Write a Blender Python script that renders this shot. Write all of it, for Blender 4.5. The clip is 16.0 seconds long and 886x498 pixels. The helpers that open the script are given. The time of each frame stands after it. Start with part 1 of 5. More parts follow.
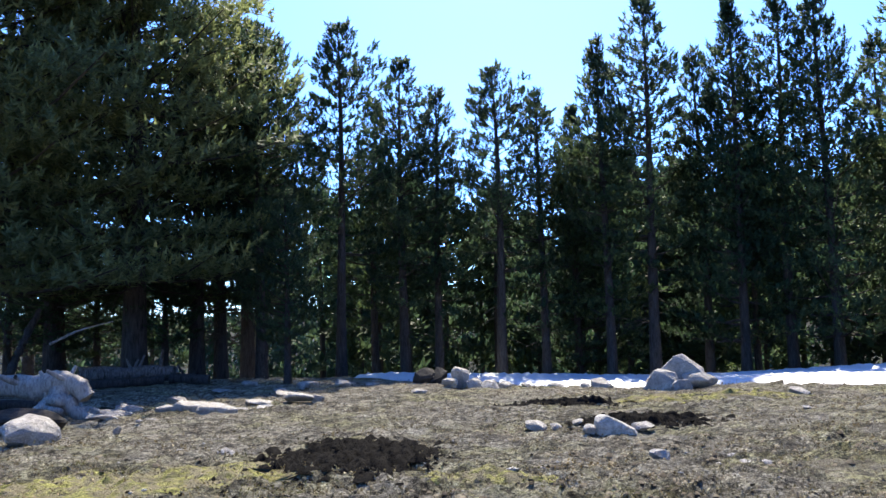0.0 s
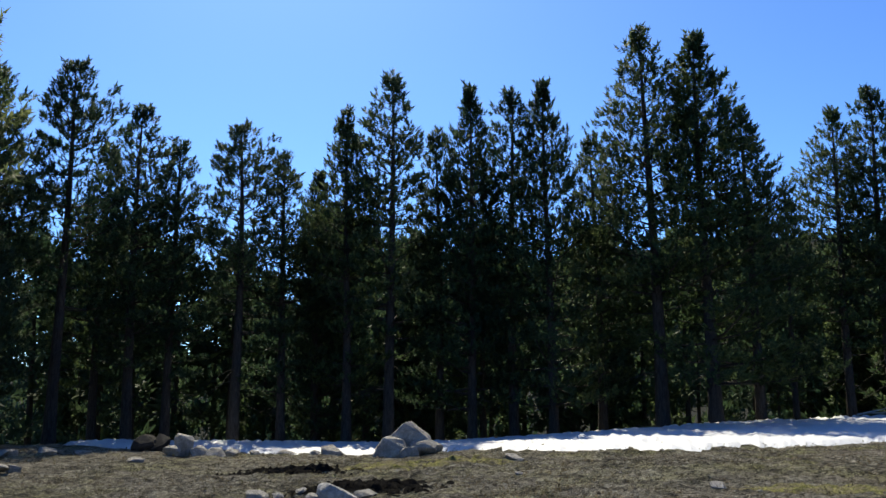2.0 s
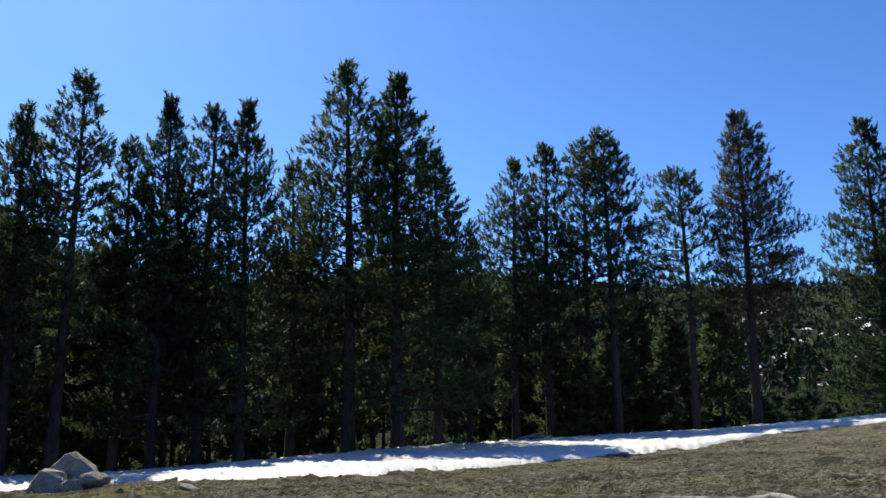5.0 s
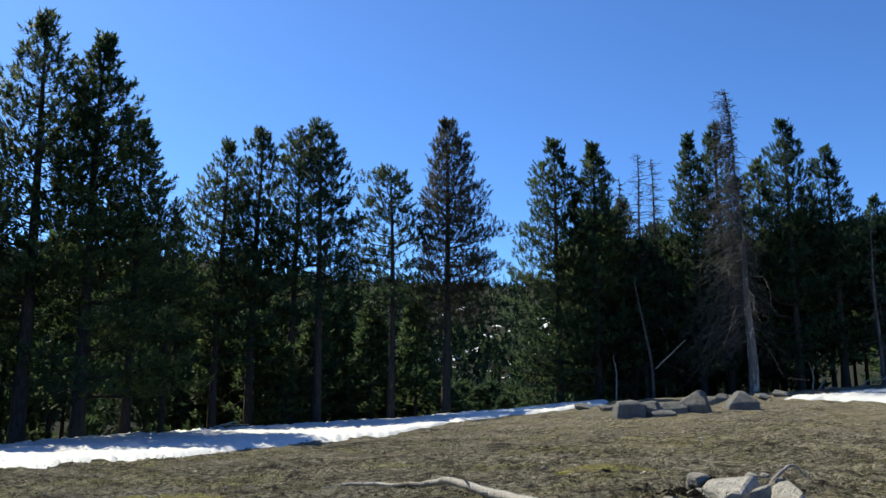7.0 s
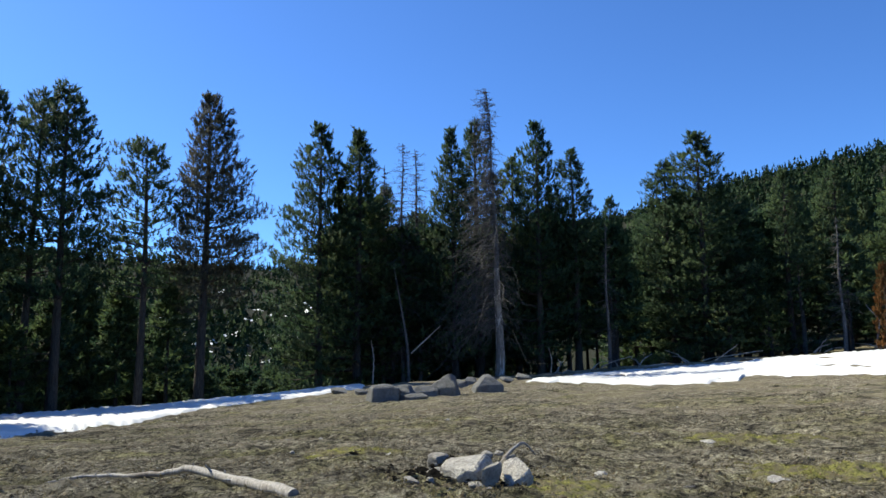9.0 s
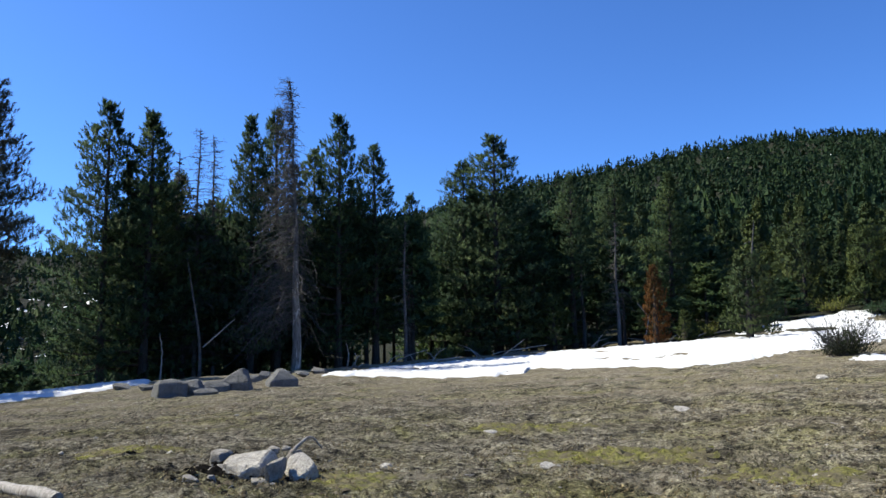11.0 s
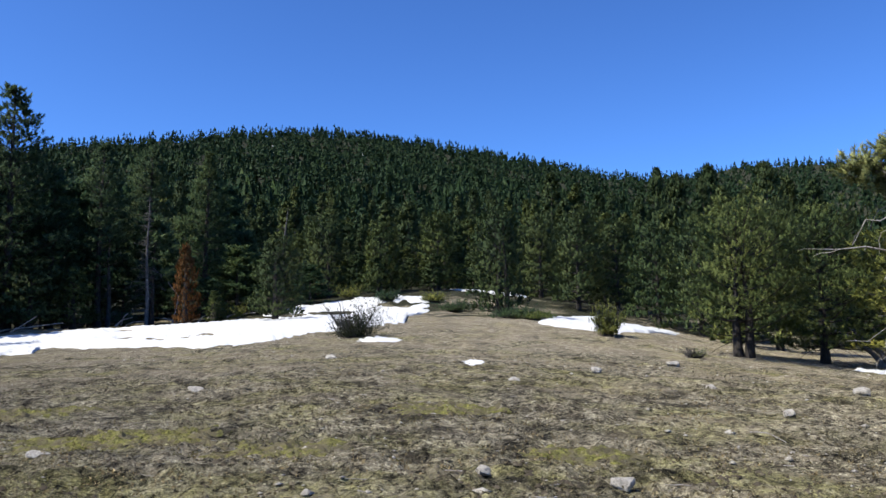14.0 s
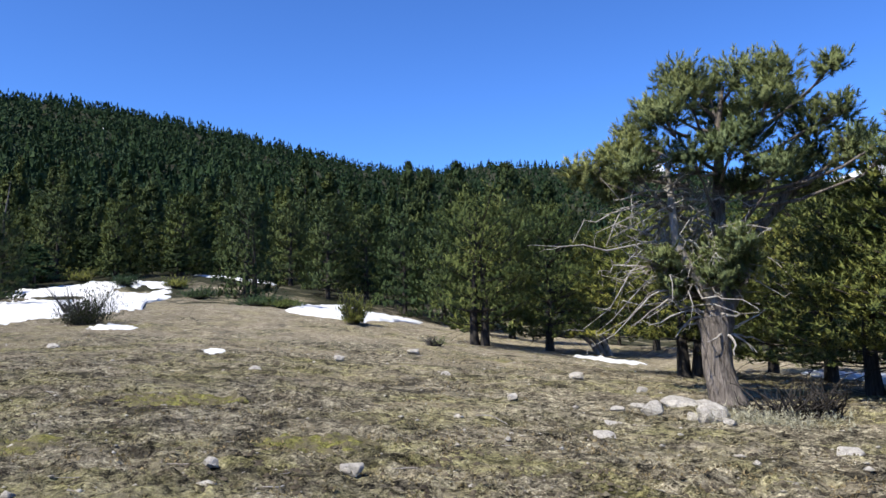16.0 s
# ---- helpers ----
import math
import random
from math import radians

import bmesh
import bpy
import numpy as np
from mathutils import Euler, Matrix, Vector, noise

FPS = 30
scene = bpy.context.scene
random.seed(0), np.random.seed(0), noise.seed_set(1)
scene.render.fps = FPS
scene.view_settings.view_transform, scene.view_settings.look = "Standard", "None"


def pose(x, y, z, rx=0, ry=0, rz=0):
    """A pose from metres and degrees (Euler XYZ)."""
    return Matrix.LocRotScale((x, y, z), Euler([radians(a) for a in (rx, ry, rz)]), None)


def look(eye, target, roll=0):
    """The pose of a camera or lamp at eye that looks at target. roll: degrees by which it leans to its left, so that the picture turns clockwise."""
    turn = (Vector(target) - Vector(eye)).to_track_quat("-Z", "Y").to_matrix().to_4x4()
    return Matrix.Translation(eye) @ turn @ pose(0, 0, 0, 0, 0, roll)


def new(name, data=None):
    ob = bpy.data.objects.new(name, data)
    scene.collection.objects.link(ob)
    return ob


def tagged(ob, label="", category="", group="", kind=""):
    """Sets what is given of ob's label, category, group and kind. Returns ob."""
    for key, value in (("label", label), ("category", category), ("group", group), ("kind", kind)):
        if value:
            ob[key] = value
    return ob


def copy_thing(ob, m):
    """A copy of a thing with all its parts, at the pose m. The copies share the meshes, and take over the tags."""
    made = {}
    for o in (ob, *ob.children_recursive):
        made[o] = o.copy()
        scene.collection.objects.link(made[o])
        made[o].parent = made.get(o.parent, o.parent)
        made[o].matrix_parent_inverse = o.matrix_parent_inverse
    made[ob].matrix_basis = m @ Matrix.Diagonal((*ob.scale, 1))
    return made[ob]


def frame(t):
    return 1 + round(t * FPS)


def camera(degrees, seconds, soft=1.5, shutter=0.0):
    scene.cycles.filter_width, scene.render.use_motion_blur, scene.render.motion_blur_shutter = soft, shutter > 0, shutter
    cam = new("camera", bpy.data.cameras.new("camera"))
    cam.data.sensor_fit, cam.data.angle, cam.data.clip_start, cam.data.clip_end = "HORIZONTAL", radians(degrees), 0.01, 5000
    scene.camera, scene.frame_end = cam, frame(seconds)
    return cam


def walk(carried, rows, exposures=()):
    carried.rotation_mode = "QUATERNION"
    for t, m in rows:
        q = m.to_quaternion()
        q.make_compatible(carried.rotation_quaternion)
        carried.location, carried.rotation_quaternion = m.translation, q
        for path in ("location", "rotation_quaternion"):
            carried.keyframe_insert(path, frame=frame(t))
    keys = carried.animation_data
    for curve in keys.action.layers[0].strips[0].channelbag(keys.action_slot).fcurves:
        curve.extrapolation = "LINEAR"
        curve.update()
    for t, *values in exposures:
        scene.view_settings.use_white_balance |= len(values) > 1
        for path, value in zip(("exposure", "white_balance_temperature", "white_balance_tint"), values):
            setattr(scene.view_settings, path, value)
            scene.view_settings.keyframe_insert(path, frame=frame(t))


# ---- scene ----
cam = camera(56.25, 16.0)
PATH = [
    (0.0, pose(-0.000, 0.550, 1.60, 95.32, 1.44, 2.87)),
    (0.5, pose(0.052, 0.548, 1.60, 96.76, 1.11, -2.60)),
    (1.0, pose(0.096, 0.542, 1.60, 98.26, 0.57, -7.18)),
    (1.5, pose(0.133, 0.534, 1.60, 99.57, 0.42, -11.11)),
    (2.0, pose(0.167, 0.524, 1.60, 99.52, 0.34, -14.81)),
    (2.5, pose(0.195, 0.514, 1.60, 99.30, 0.35, -17.97)),
    (3.0, pose(0.226, 0.501, 1.60, 99.39, -0.19, -21.41)),
    (3.5, pose(0.262, 0.484, 1.60, 99.15, -0.40, -25.61)),
    (3.7, pose(0.271, 0.479, 1.60, 99.48, -0.60, -26.69)),
    (5.8, pose(0.391, 0.387, 1.60, 101.18, -0.12, -42.49)),
    (6.0, pose(0.404, 0.373, 1.60, 101.11, -0.67, -44.49)),
    (6.5, pose(0.444, 0.324, 1.60, 100.78, -0.36, -51.06)),
    (7.0, pose(0.468, 0.289, 1.60, 100.32, -0.06, -55.49)),
    (7.5, pose(0.487, 0.256, 1.60, 100.12, 0.16, -59.41)),
    (8.0, pose(0.503, 0.223, 1.60, 99.80, -0.04, -63.21)),
    (8.5, pose(0.516, 0.190, 1.60, 99.58, 0.34, -66.96)),
    (9.0, pose(0.530, 0.146, 1.60, 99.22, 0.46, -71.71)),
    (9.2, pose(0.535, 0.129, 1.60, 98.91, 0.32, -73.61)),
    (11.3, pose(0.550, -0.011, 1.60, 98.59, 0.62, -88.28)),
    (11.5, pose(0.549, -0.033, 1.60, 98.52, 0.37, -90.59)),
    (12.0, pose(0.542, -0.092, 1.60, 98.48, 0.86, -96.79)),
    (12.5, pose(0.530, -0.148, 1.60, 98.16, 1.36, -102.75)),
    (13.0, pose(0.515, -0.192, 1.60, 97.86, -0.23, -107.55)),
    (13.5, pose(0.499, -0.232, 1.60, 97.57, 0.13, -112.04)),
    (14.0, pose(0.478, -0.272, 1.60, 96.82, 0.84, -116.73)),
    (14.5, pose(0.462, -0.298, 1.60, 96.69, 1.00, -119.99)),
    (15.0, pose(0.439, -0.331, 1.60, 95.86, 1.07, -124.17)),
    (15.5, pose(0.409, -0.367, 1.60, 95.60, 0.61, -129.06)),
    (16.0, pose(0.378, -0.400, 1.60, 95.78, 0.76, -133.78)),
]
walk(cam, PATH, exposures=[(0.0, 1.74, 6450, 13), (0.5, 1.36, 6450, 13), (1.0, 0.86, 6600, 9), (1.5, 0.62, 6800, 7), (2.0, 0.50, 6900, 6), (2.5, 0.46, 7000, 6), (3.7, 0.46, 7000, 6), (7.0, 0.57, 7050, 2), (9.2, 0.74, 6800, 3), (12.0, 0.72, 6500, 8), (14.0, 0.62, 6400, 10), (16.0, 0.77, 6400, 11)])
# ---- daylight ----
SUN_AZ, SUN_EL = 2.0, 51.0
world = bpy.data.worlds.new("sky")
scene.world = world
world.use_nodes = True
_n = world.node_tree.nodes
_sky = _n.new("ShaderNodeTexSky")
_sky.sky_type, _sky.sun_disc = "NISHITA", False
_sky.sun_elevation, _sky.sun_rotation = radians(SUN_EL), radians(SUN_AZ)
_sky.altitude, _sky.air_density, _sky.dust_density, _sky.ozone_density = 1800, 1.0, 2.4, 6.0
_hue = _n.new("ShaderNodeGamma")
_hue.inputs["Gamma"].default_value = 1.25
_tint = _n.new("ShaderNodeMix")
_tint.data_type, _tint.blend_type = "RGBA", "MULTIPLY"
_tint.inputs[0].default_value, _tint.inputs[7].default_value = 1.0, (0.74, 0.98, 1.24, 1)
world.node_tree.links.new(_sky.outputs[0], _hue.inputs["Color"])
world.node_tree.links.new(_hue.outputs[0], _tint.inputs[6])
world.node_tree.links.new(_tint.outputs[2], _n["Background"].inputs[0])
_n["Background"].inputs[1].default_value = 0.0781
sun = new("sun", bpy.data.lights.new("sun", "SUN"))
sun.data.energy, sun.data.angle, sun.data.color = 5.0, radians(0.55), (1.0, 0.92, 0.77)
_d = Vector((math.sin(radians(SUN_AZ)) * math.cos(radians(SUN_EL)), math.cos(radians(SUN_AZ)) * math.cos(radians(SUN_EL)), math.sin(radians(SUN_EL))))
sun.matrix_world = look(_d * 60, (0, 0, 0))
# ---- terrain: a meadow that falls away behind its edge into a valley, and wooded hills beyond ----
# bearing, meadow edge distance, edge height, valley depth, ridge distance, ridge height
WOOD_SIDE = [
    (-180, 60, -1.0, 0, 900, 40), (-110, 50, -1.5, 2, 900, 30), (-60, 34, -0.5, 8, 900, 18),
    (-20, 31, -0.12, 10, 900, 14), (-5, 33, -0.18, 14, 900, 26), (6, 33, -0.22, 14, 850, 52),
    (12, 33, -0.24, 14, 850, 98), (26, 33, 0.0, 14, 800, 132), (38, 38, 0.03, 15, 800, 134),
    (46, 42, 0.35, 16, 850, 124), (54, 44, 0.75, 16, 900, 128), (61, 44, 1.1, 16, 900, 122),
    (68, 44, 1.5, 12, 880, 128),
]
HILL_SIDE = [
    (76, 46, 2.04, 7, 800, 142), (84, 50, 2.4, 3, 720, 142), (92, 52, 2.8, 0, 680, 156),
    (100, 56, 3.4, 0, 640, 160), (107, 62, 5.0, 0, 640, 168), (113, 68, 6.1, 0, 640, 162),
    (120, 66, 5.4, 0, 680, 159), (127, 62, 4.2, 0, 760, 158), (131, 62, 3.6, 0, 850, 162),
    (138, 60, 2.2, 1, 900, 184), (146, 60, 1.0, 2, 950, 184), (156, 60, 0.2, 3, 950, 160),
    (168, 60, -0.5, 2, 950, 130),
]
KNOTS = WOOD_SIDE + HILL_SIDE
_k = np.array(KNOTS + [(180, *KNOTS[0][1:])], float)
_b = np.arange(-200, 200.01, 0.5)
_w = np.exp(-0.5 * (np.arange(-12, 13) / 4.0) ** 2)
TABLE = [np.convolve(np.interp((_b + 180) % 360 - 180, _k[:, 0], _k[:, i]), _w / _w.sum(), "same") for i in range(1, 6)]


def wave(x, y):
    """A smooth pseudo-random swell of about one metre up and down, ten to sixty metres long."""
    return (np.sin(x * 0.11 + 1.3) * np.sin(y * 0.13 + 0.4) + 0.6 * np.sin(x * 0.23 - y * 0.17 + 2.0)
            + 0.5 * np.sin(x * 0.07 + y * 0.31 + 0.7)) / 2.1


def ripple(x, y):
    """Small hummocks, half a metre to three metres long."""
    return (np.sin(x * 2.1 + 0.9 * np.sin(y * 1.3)) * np.sin(y * 2.6 + 1.1 * np.sin(x * 1.7 + 1.0))
            + 0.6 * np.sin(x * 4.7 + y * 2.2 + np.sin(y * 3.1)) * np.sin(y * 5.3 - x * 1.9)
            + 0.4 * np.sin(x * 9.1 - y * 6.2) * np.sin(y * 10.7 + x * 3.3))


_lattice = np.random.default_rng(4).uniform(-1, 1, (256, 256))


def lumps(x, y):
    """Smooth random lumps, about one unit wide."""
    i, j = np.floor(x).astype(int), np.floor(y).astype(int)
    u, v = x - i, y - j
    u, v = u * u * (3 - 2 * u), v * v * (3 - 2 * v)
    p = lambda a, b: _lattice[a % 256, b % 256]
    return (p(i, j) * (1 - u) + p(i + 1, j) * u) * (1 - v) + (p(i, j + 1) * (1 - u) + p(i + 1, j + 1) * u) * v


def height(x, y):
    """Height of the ground."""
    x, y = np.asarray(x, float), np.asarray(y, float)
    r, b = np.hypot(x, y), np.degrees(np.arctan2(x, y))
    edge, he, deep, ridge, hr = (np.interp(b, _b, a) for a in TABLE)
    out = np.maximum(r - edge, 0)
    bend = 1 + 0.6 * np.clip((b - 65) / 25, 0, 1)
    h = he * (np.minimum(r, edge) / edge) ** bend + bend * he / edge * 12 * (1 - np.exp(-out / 12)) * (deep < 1)
    h = h - deep * (1 - np.exp(-(out / 34) ** 1.5))
    s = np.clip((out - 10) / (ridge - edge - 10), 0, 1)
    h = h + (hr - he + deep) * s ** 1.25 - np.maximum(r - ridge, 0) * 0.12
    h = h + wave(x, y) * np.clip(r / 300, 0, 1) * 3 + wave(x * 0.2, y * 0.2) * 9 * s * (1 - s) * 4 * 0.5
    rough = ripple(x, y) * 0.012 + lumps(x * 1.3, y * 1.3) * 0.026 + lumps(x * 3.1 + 7, y * 3.1) * 0.036 + lumps(x * 6.7, y * 6.7 + 3) * 0.044 + lumps(x * 11.9, y * 11.9 + 5) * 0.034
    return h + rough * np.clip(r / 4, 0, 1) * np.exp(-out / 30) * (1.0 + 0.6 * wave(x * 7, y * 7))


def spot(b, r, up=0.0):
    """A place on the ground from its bearing (degrees from +y towards +x) and distance."""
    x, y = r * math.sin(radians(b)), r * math.cos(radians(b))
    return Vector((x, y, float(height(x, y)) + up))
# ---- materials ----
class Mat:
    """A node material with a principled shader and a few short ways to add texture."""

    def __init__(self, name, rough=0.9, spec=0.3):
        self.m = bpy.data.materials.new(name)
        self.m.use_nodes = True
        self.t = self.m.node_tree
        self.b = self.t.nodes["Principled BSDF"]
        self.b.inputs["Roughness"].default_value = rough
        self.b.inputs["Specular IOR Level"].default_value = spec
        self.co = self.t.nodes.new("ShaderNodeTexCoord").outputs["Object"]

    def link(self, a, b):
        self.t.links.new(a, b)

    def noise(self, scale, detail=4, rough=0.6, distort=0.0, co=None):
        n = self.t.nodes.new("ShaderNodeTexNoise")
        n.inputs["Scale"].default_value, n.inputs["Detail"].default_value = scale, detail
        n.inputs["Roughness"].default_value, n.inputs["Distortion"].default_value = rough, distort
        self.link(co or self.co, n.inputs["Vector"])
        return n.outputs["Fac"]

    def stretch(self, x, y, z):
        n = self.t.nodes.new("ShaderNodeMapping")
        n.inputs["Scale"].default_value = (x, y, z)
        self.link(self.co, n.inputs["Vector"])
        return n.outputs[0]

    def ramp(self, fac, *stops):
        n = self.t.nodes.new("ShaderNodeValToRGB")
        e = n.color_ramp.elements
        while len(e) < len(stops):
            e.new(0.5)
        for k, (p, c) in enumerate(stops):
            e[k].position = p
            e[k].color = (*c, 1) if hasattr(c, "__len__") else (c, c, c, 1)
        self.link(fac, n.inputs[0])
        return n.outputs[0]

    def mix(self, fac, a, b, kind="MIX"):
        n = self.t.nodes.new("ShaderNodeMix")
        n.data_type, n.blend_type = "RGBA", kind
        for sock, v in ((n.inputs[0], fac), (n.inputs[6], a), (n.inputs[7], b)):
            if hasattr(v, "node"):
                self.link(v, sock)
            elif hasattr(v, "__len__"):
                sock.default_value = (*v, 1)
            else:
                sock.default_value = v
        return n.outputs[2]

    def island(self):
        return self.t.nodes.new("ShaderNodeNewGeometry").outputs["Random Per Island"]

    def each(self):
        return self.t.nodes.new("ShaderNodeObjectInfo").outputs["Random"]

    def color(self, out):
        self.link(out, self.b.inputs["Base Color"])
        self.base = out
        return self

    def bump(self, out, strength, distance):
        n = self.t.nodes.new("ShaderNodeBump")
        n.inputs["Strength"].default_value, n.inputs["Distance"].default_value = strength, distance
        self.link(out, n.inputs["Height"])
        self.link(n.outputs[0], self.b.inputs["Normal"])
        return self

    def leafy(self, amount):
        """Lets light through thin leaves."""
        n, mx = self.t.nodes.new("ShaderNodeBsdfTranslucent"), self.t.nodes.new("ShaderNodeMixShader")
        self.link(self.base, n.inputs[0])
        mx.inputs[0].default_value = amount
        self.link(self.b.outputs[0], mx.inputs[1])
        self.link(n.outputs[0], mx.inputs[2])
        self.link(mx.outputs[0], self.t.nodes["Material Output"].inputs[0])
        return self


def ground_material():
    k = Mat("meadow_turf", 0.95, 0.1)
    k.b.inputs["Diffuse Roughness"].default_value = 0.8
    fine = k.mix(0.3, k.noise(24, 5, 0.85), k.noise(70, 2, 0.8))
    mid = k.noise(3.4, 7, 0.8, 0.15)
    wide = k.noise(0.22, 4, 0.6, 0.5)
    straw = k.ramp(fine, (0.42, (0.085, 0.077, 0.056)), (0.5, (0.25, 0.228, 0.165)), (0.58, (0.54, 0.50, 0.37)))
    soil = k.ramp(fine, (0.43, (0.032, 0.026, 0.019)), (0.58, (0.165, 0.138, 0.10)))
    moss = k.ramp(fine, (0.43, (0.075, 0.073, 0.025)), (0.58, (0.30, 0.285, 0.10)))
    relief = k.noise(5.5, 8, 0.85, 0.0)
    c = k.mix(k.ramp(mid, (0.45, 0.0), (0.60, 0.8)), straw, soil)
    c = k.mix(k.ramp(k.noise(9.5, 5, 0.8, 0.0), (0.47, 0.0), (0.57, 0.8)), c, soil)
    c = k.mix(k.ramp(k.noise(0.33, 7, 0.75, 0.4), (0.47, 0.0), (0.60, 0.75)), c, moss)
    c = k.mix(k.ramp(wide, (0.42, 0.0), (0.62, 0.25)), c, (0.29, 0.265, 0.21))
    # shade of small hollows and brightness of lumps, painted into the turf colour
    c = k.mix(1.0, c, k.ramp(relief, (0.43, 0.08), (0.49, 0.84), (0.57, 1.42)), "MULTIPLY")
    c = k.mix(k.ramp(k.noise(13, 4, 0.8, 0.0), (0.58, 0.0), (0.66, 0.5)), c, (0.42, 0.385, 0.28))
    c = k.mix(1.0, c, k.ramp(k.noise(0.9, 8, 0.8, 0.25), (0.40, 0.26), (0.49, 0.92), (0.60, 1.30)), "MULTIPLY")
    c = k.mix(k.ramp(k.noise(1.1, 6, 0.75, 0.2), (0.55, 0.0), (0.66, 0.55)), c, (0.34, 0.30, 0.22))
    c = k.mix(1.0, c, (1.08, 1.09, 1.08), "MULTIPLY")
    # ground under the trees, past the meadow: blends to a near-black green
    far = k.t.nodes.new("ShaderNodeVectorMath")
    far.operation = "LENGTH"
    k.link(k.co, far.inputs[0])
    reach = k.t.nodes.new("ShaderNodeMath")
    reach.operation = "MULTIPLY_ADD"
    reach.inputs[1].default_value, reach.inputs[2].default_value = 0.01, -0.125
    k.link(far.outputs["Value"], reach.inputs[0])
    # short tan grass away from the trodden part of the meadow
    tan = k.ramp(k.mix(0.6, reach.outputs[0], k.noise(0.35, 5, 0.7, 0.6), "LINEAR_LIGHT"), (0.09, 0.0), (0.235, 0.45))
    c = k.mix(tan, c, k.mix(1.0, k.ramp(fine, (0.40, (0.23, 0.195, 0.145)), (0.6, (0.45, 0.39, 0.295))), k.ramp(relief, (0.38, 0.7), (0.6, 1.05)), "MULTIPLY"))
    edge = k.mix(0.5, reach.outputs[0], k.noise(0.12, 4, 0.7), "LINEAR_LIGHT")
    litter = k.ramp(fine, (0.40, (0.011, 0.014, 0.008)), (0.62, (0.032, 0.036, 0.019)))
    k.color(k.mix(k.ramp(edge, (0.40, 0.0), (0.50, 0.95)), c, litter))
    h = k.mix(0.55, fine, relief)
    return k.bump(h, 1.0, 0.13).m


def snow_material():
    k = Mat("old_snow", 0.6, 0.3)
    dirt = k.ramp(k.noise(3.2, 6, 0.75, 1.0), (0.54, 0.0), (0.74, 0.5))
    k.color(k.mix(dirt, (0.58, 0.60, 0.62), (0.32, 0.29, 0.25)))
    return k.bump(k.noise(2.2, 6, 0.6), 0.3, 0.06).m


def rock_material(name, shade, tint=(1.0, 1.0, 1.0)):
    k = Mat(name, 0.85, 0.25)
    big, fine = k.noise(4.0, 7, 0.72, 0.7), k.noise(30, 5, 0.75)
    c = k.ramp(big, (0.3, tuple(v * shade for v in (0.19, 0.182, 0.165))), (0.5, tuple(v * shade for v in (0.36, 0.342, 0.31))), (0.7, tuple(v * shade for v in (0.52, 0.50, 0.45))))
    c = k.mix(k.ramp(fine, (0.35, 0.55), (0.55, 0.0)), c, (0.13, 0.12, 0.11))
    c = k.mix(k.ramp(k.noise(6, 5, 0.7, 1.5), (0.60, 0.0), (0.70, 0.5)), c, (0.16, 0.15, 0.10))
    k.color(k.mix(1.0, c, tint, "MULTIPLY"))
    return k.bump(k.mix(0.35, big, fine), 1.0, 0.12).m


def dark_rock_material():
    k = Mat("dark_rock", 0.9, 0.1)
    k.color(k.ramp(k.noise(5, 6, 0.7), (0.3, (0.014, 0.013, 0.012)), (0.7, (0.055, 0.052, 0.047))))
    return k.bump(k.noise(9, 6, 0.7), 0.8, 0.05).m


def bark_material(name, dark, light):
    k = Mat(name, 0.92, 0.15)
    ridges = k.noise(5, 6, 0.7, 0.8, k.stretch(3.2, 3.2, 0.5))
    k.color(k.mix(k.ramp(k.noise(1.2, 4), (0.4, 0.0), (0.7, 0.5)), k.ramp(ridges, (0.35, dark), (0.62, light)), tuple(v * 0.6 for v in light)))
    return k.bump(ridges, 0.9, 0.05).m


def weathered_material():
    k = Mat("weathered_wood", 0.85, 0.2)
    grain = k.noise(6, 6, 0.7, 0.4, k.stretch(4, 4, 0.6))
    k.color(k.mix(k.ramp(k.noise(2.0, 5), (0.5, 0.0), (0.7, 0.7)), k.ramp(grain, (0.3, (0.11, 0.10, 0.09)), (0.6, (0.33, 0.31, 0.28))), (0.12, 0.09, 0.07)))
    return k.bump(grain, 0.6, 0.02).m


def bleached_material():
    k = Mat("bleached_wood", 0.85, 0.2)
    grain = k.noise(7, 6, 0.7, 0.4, k.stretch(4, 4, 0.7))
    c = k.ramp(grain, (0.32, (0.13, 0.12, 0.11)), (0.62, (0.38, 0.365, 0.345)))
    k.color(k.mix(k.ramp(k.noise(2.2, 5), (0.52, 0.0), (0.68, 0.75)), c, (0.10, 0.078, 0.062)))
    return k.bump(grain, 0.6, 0.02).m


def deadwood_material():
    k = Mat("dead_grey_wood", 0.9, 0.15)
    k.color(k.ramp(k.noise(3, 5, 0.7), (0.35, (0.034, 0.033, 0.033)), (0.65, (0.125, 0.122, 0.12))))
    return k.m


def peeled_material():
    k = Mat("peeled_dead_trunk", 0.85, 0.2)
    grain = k.noise(4, 5, 0.7, 0.5, k.stretch(4, 4, 0.8))
    c = k.ramp(grain, (0.35, (0.07, 0.065, 0.061)), (0.65, (0.21, 0.20, 0.19)))
    k.color(k.mix(k.ramp(k.noise(1.5, 4, 0.6, 0.5, k.stretch(2.5, 2.5, 0.5)), (0.55, 0.0), (0.63, 0.9)), c, (0.50, 0.475, 0.44)))
    return k.bump(grain, 0.6, 0.02).m


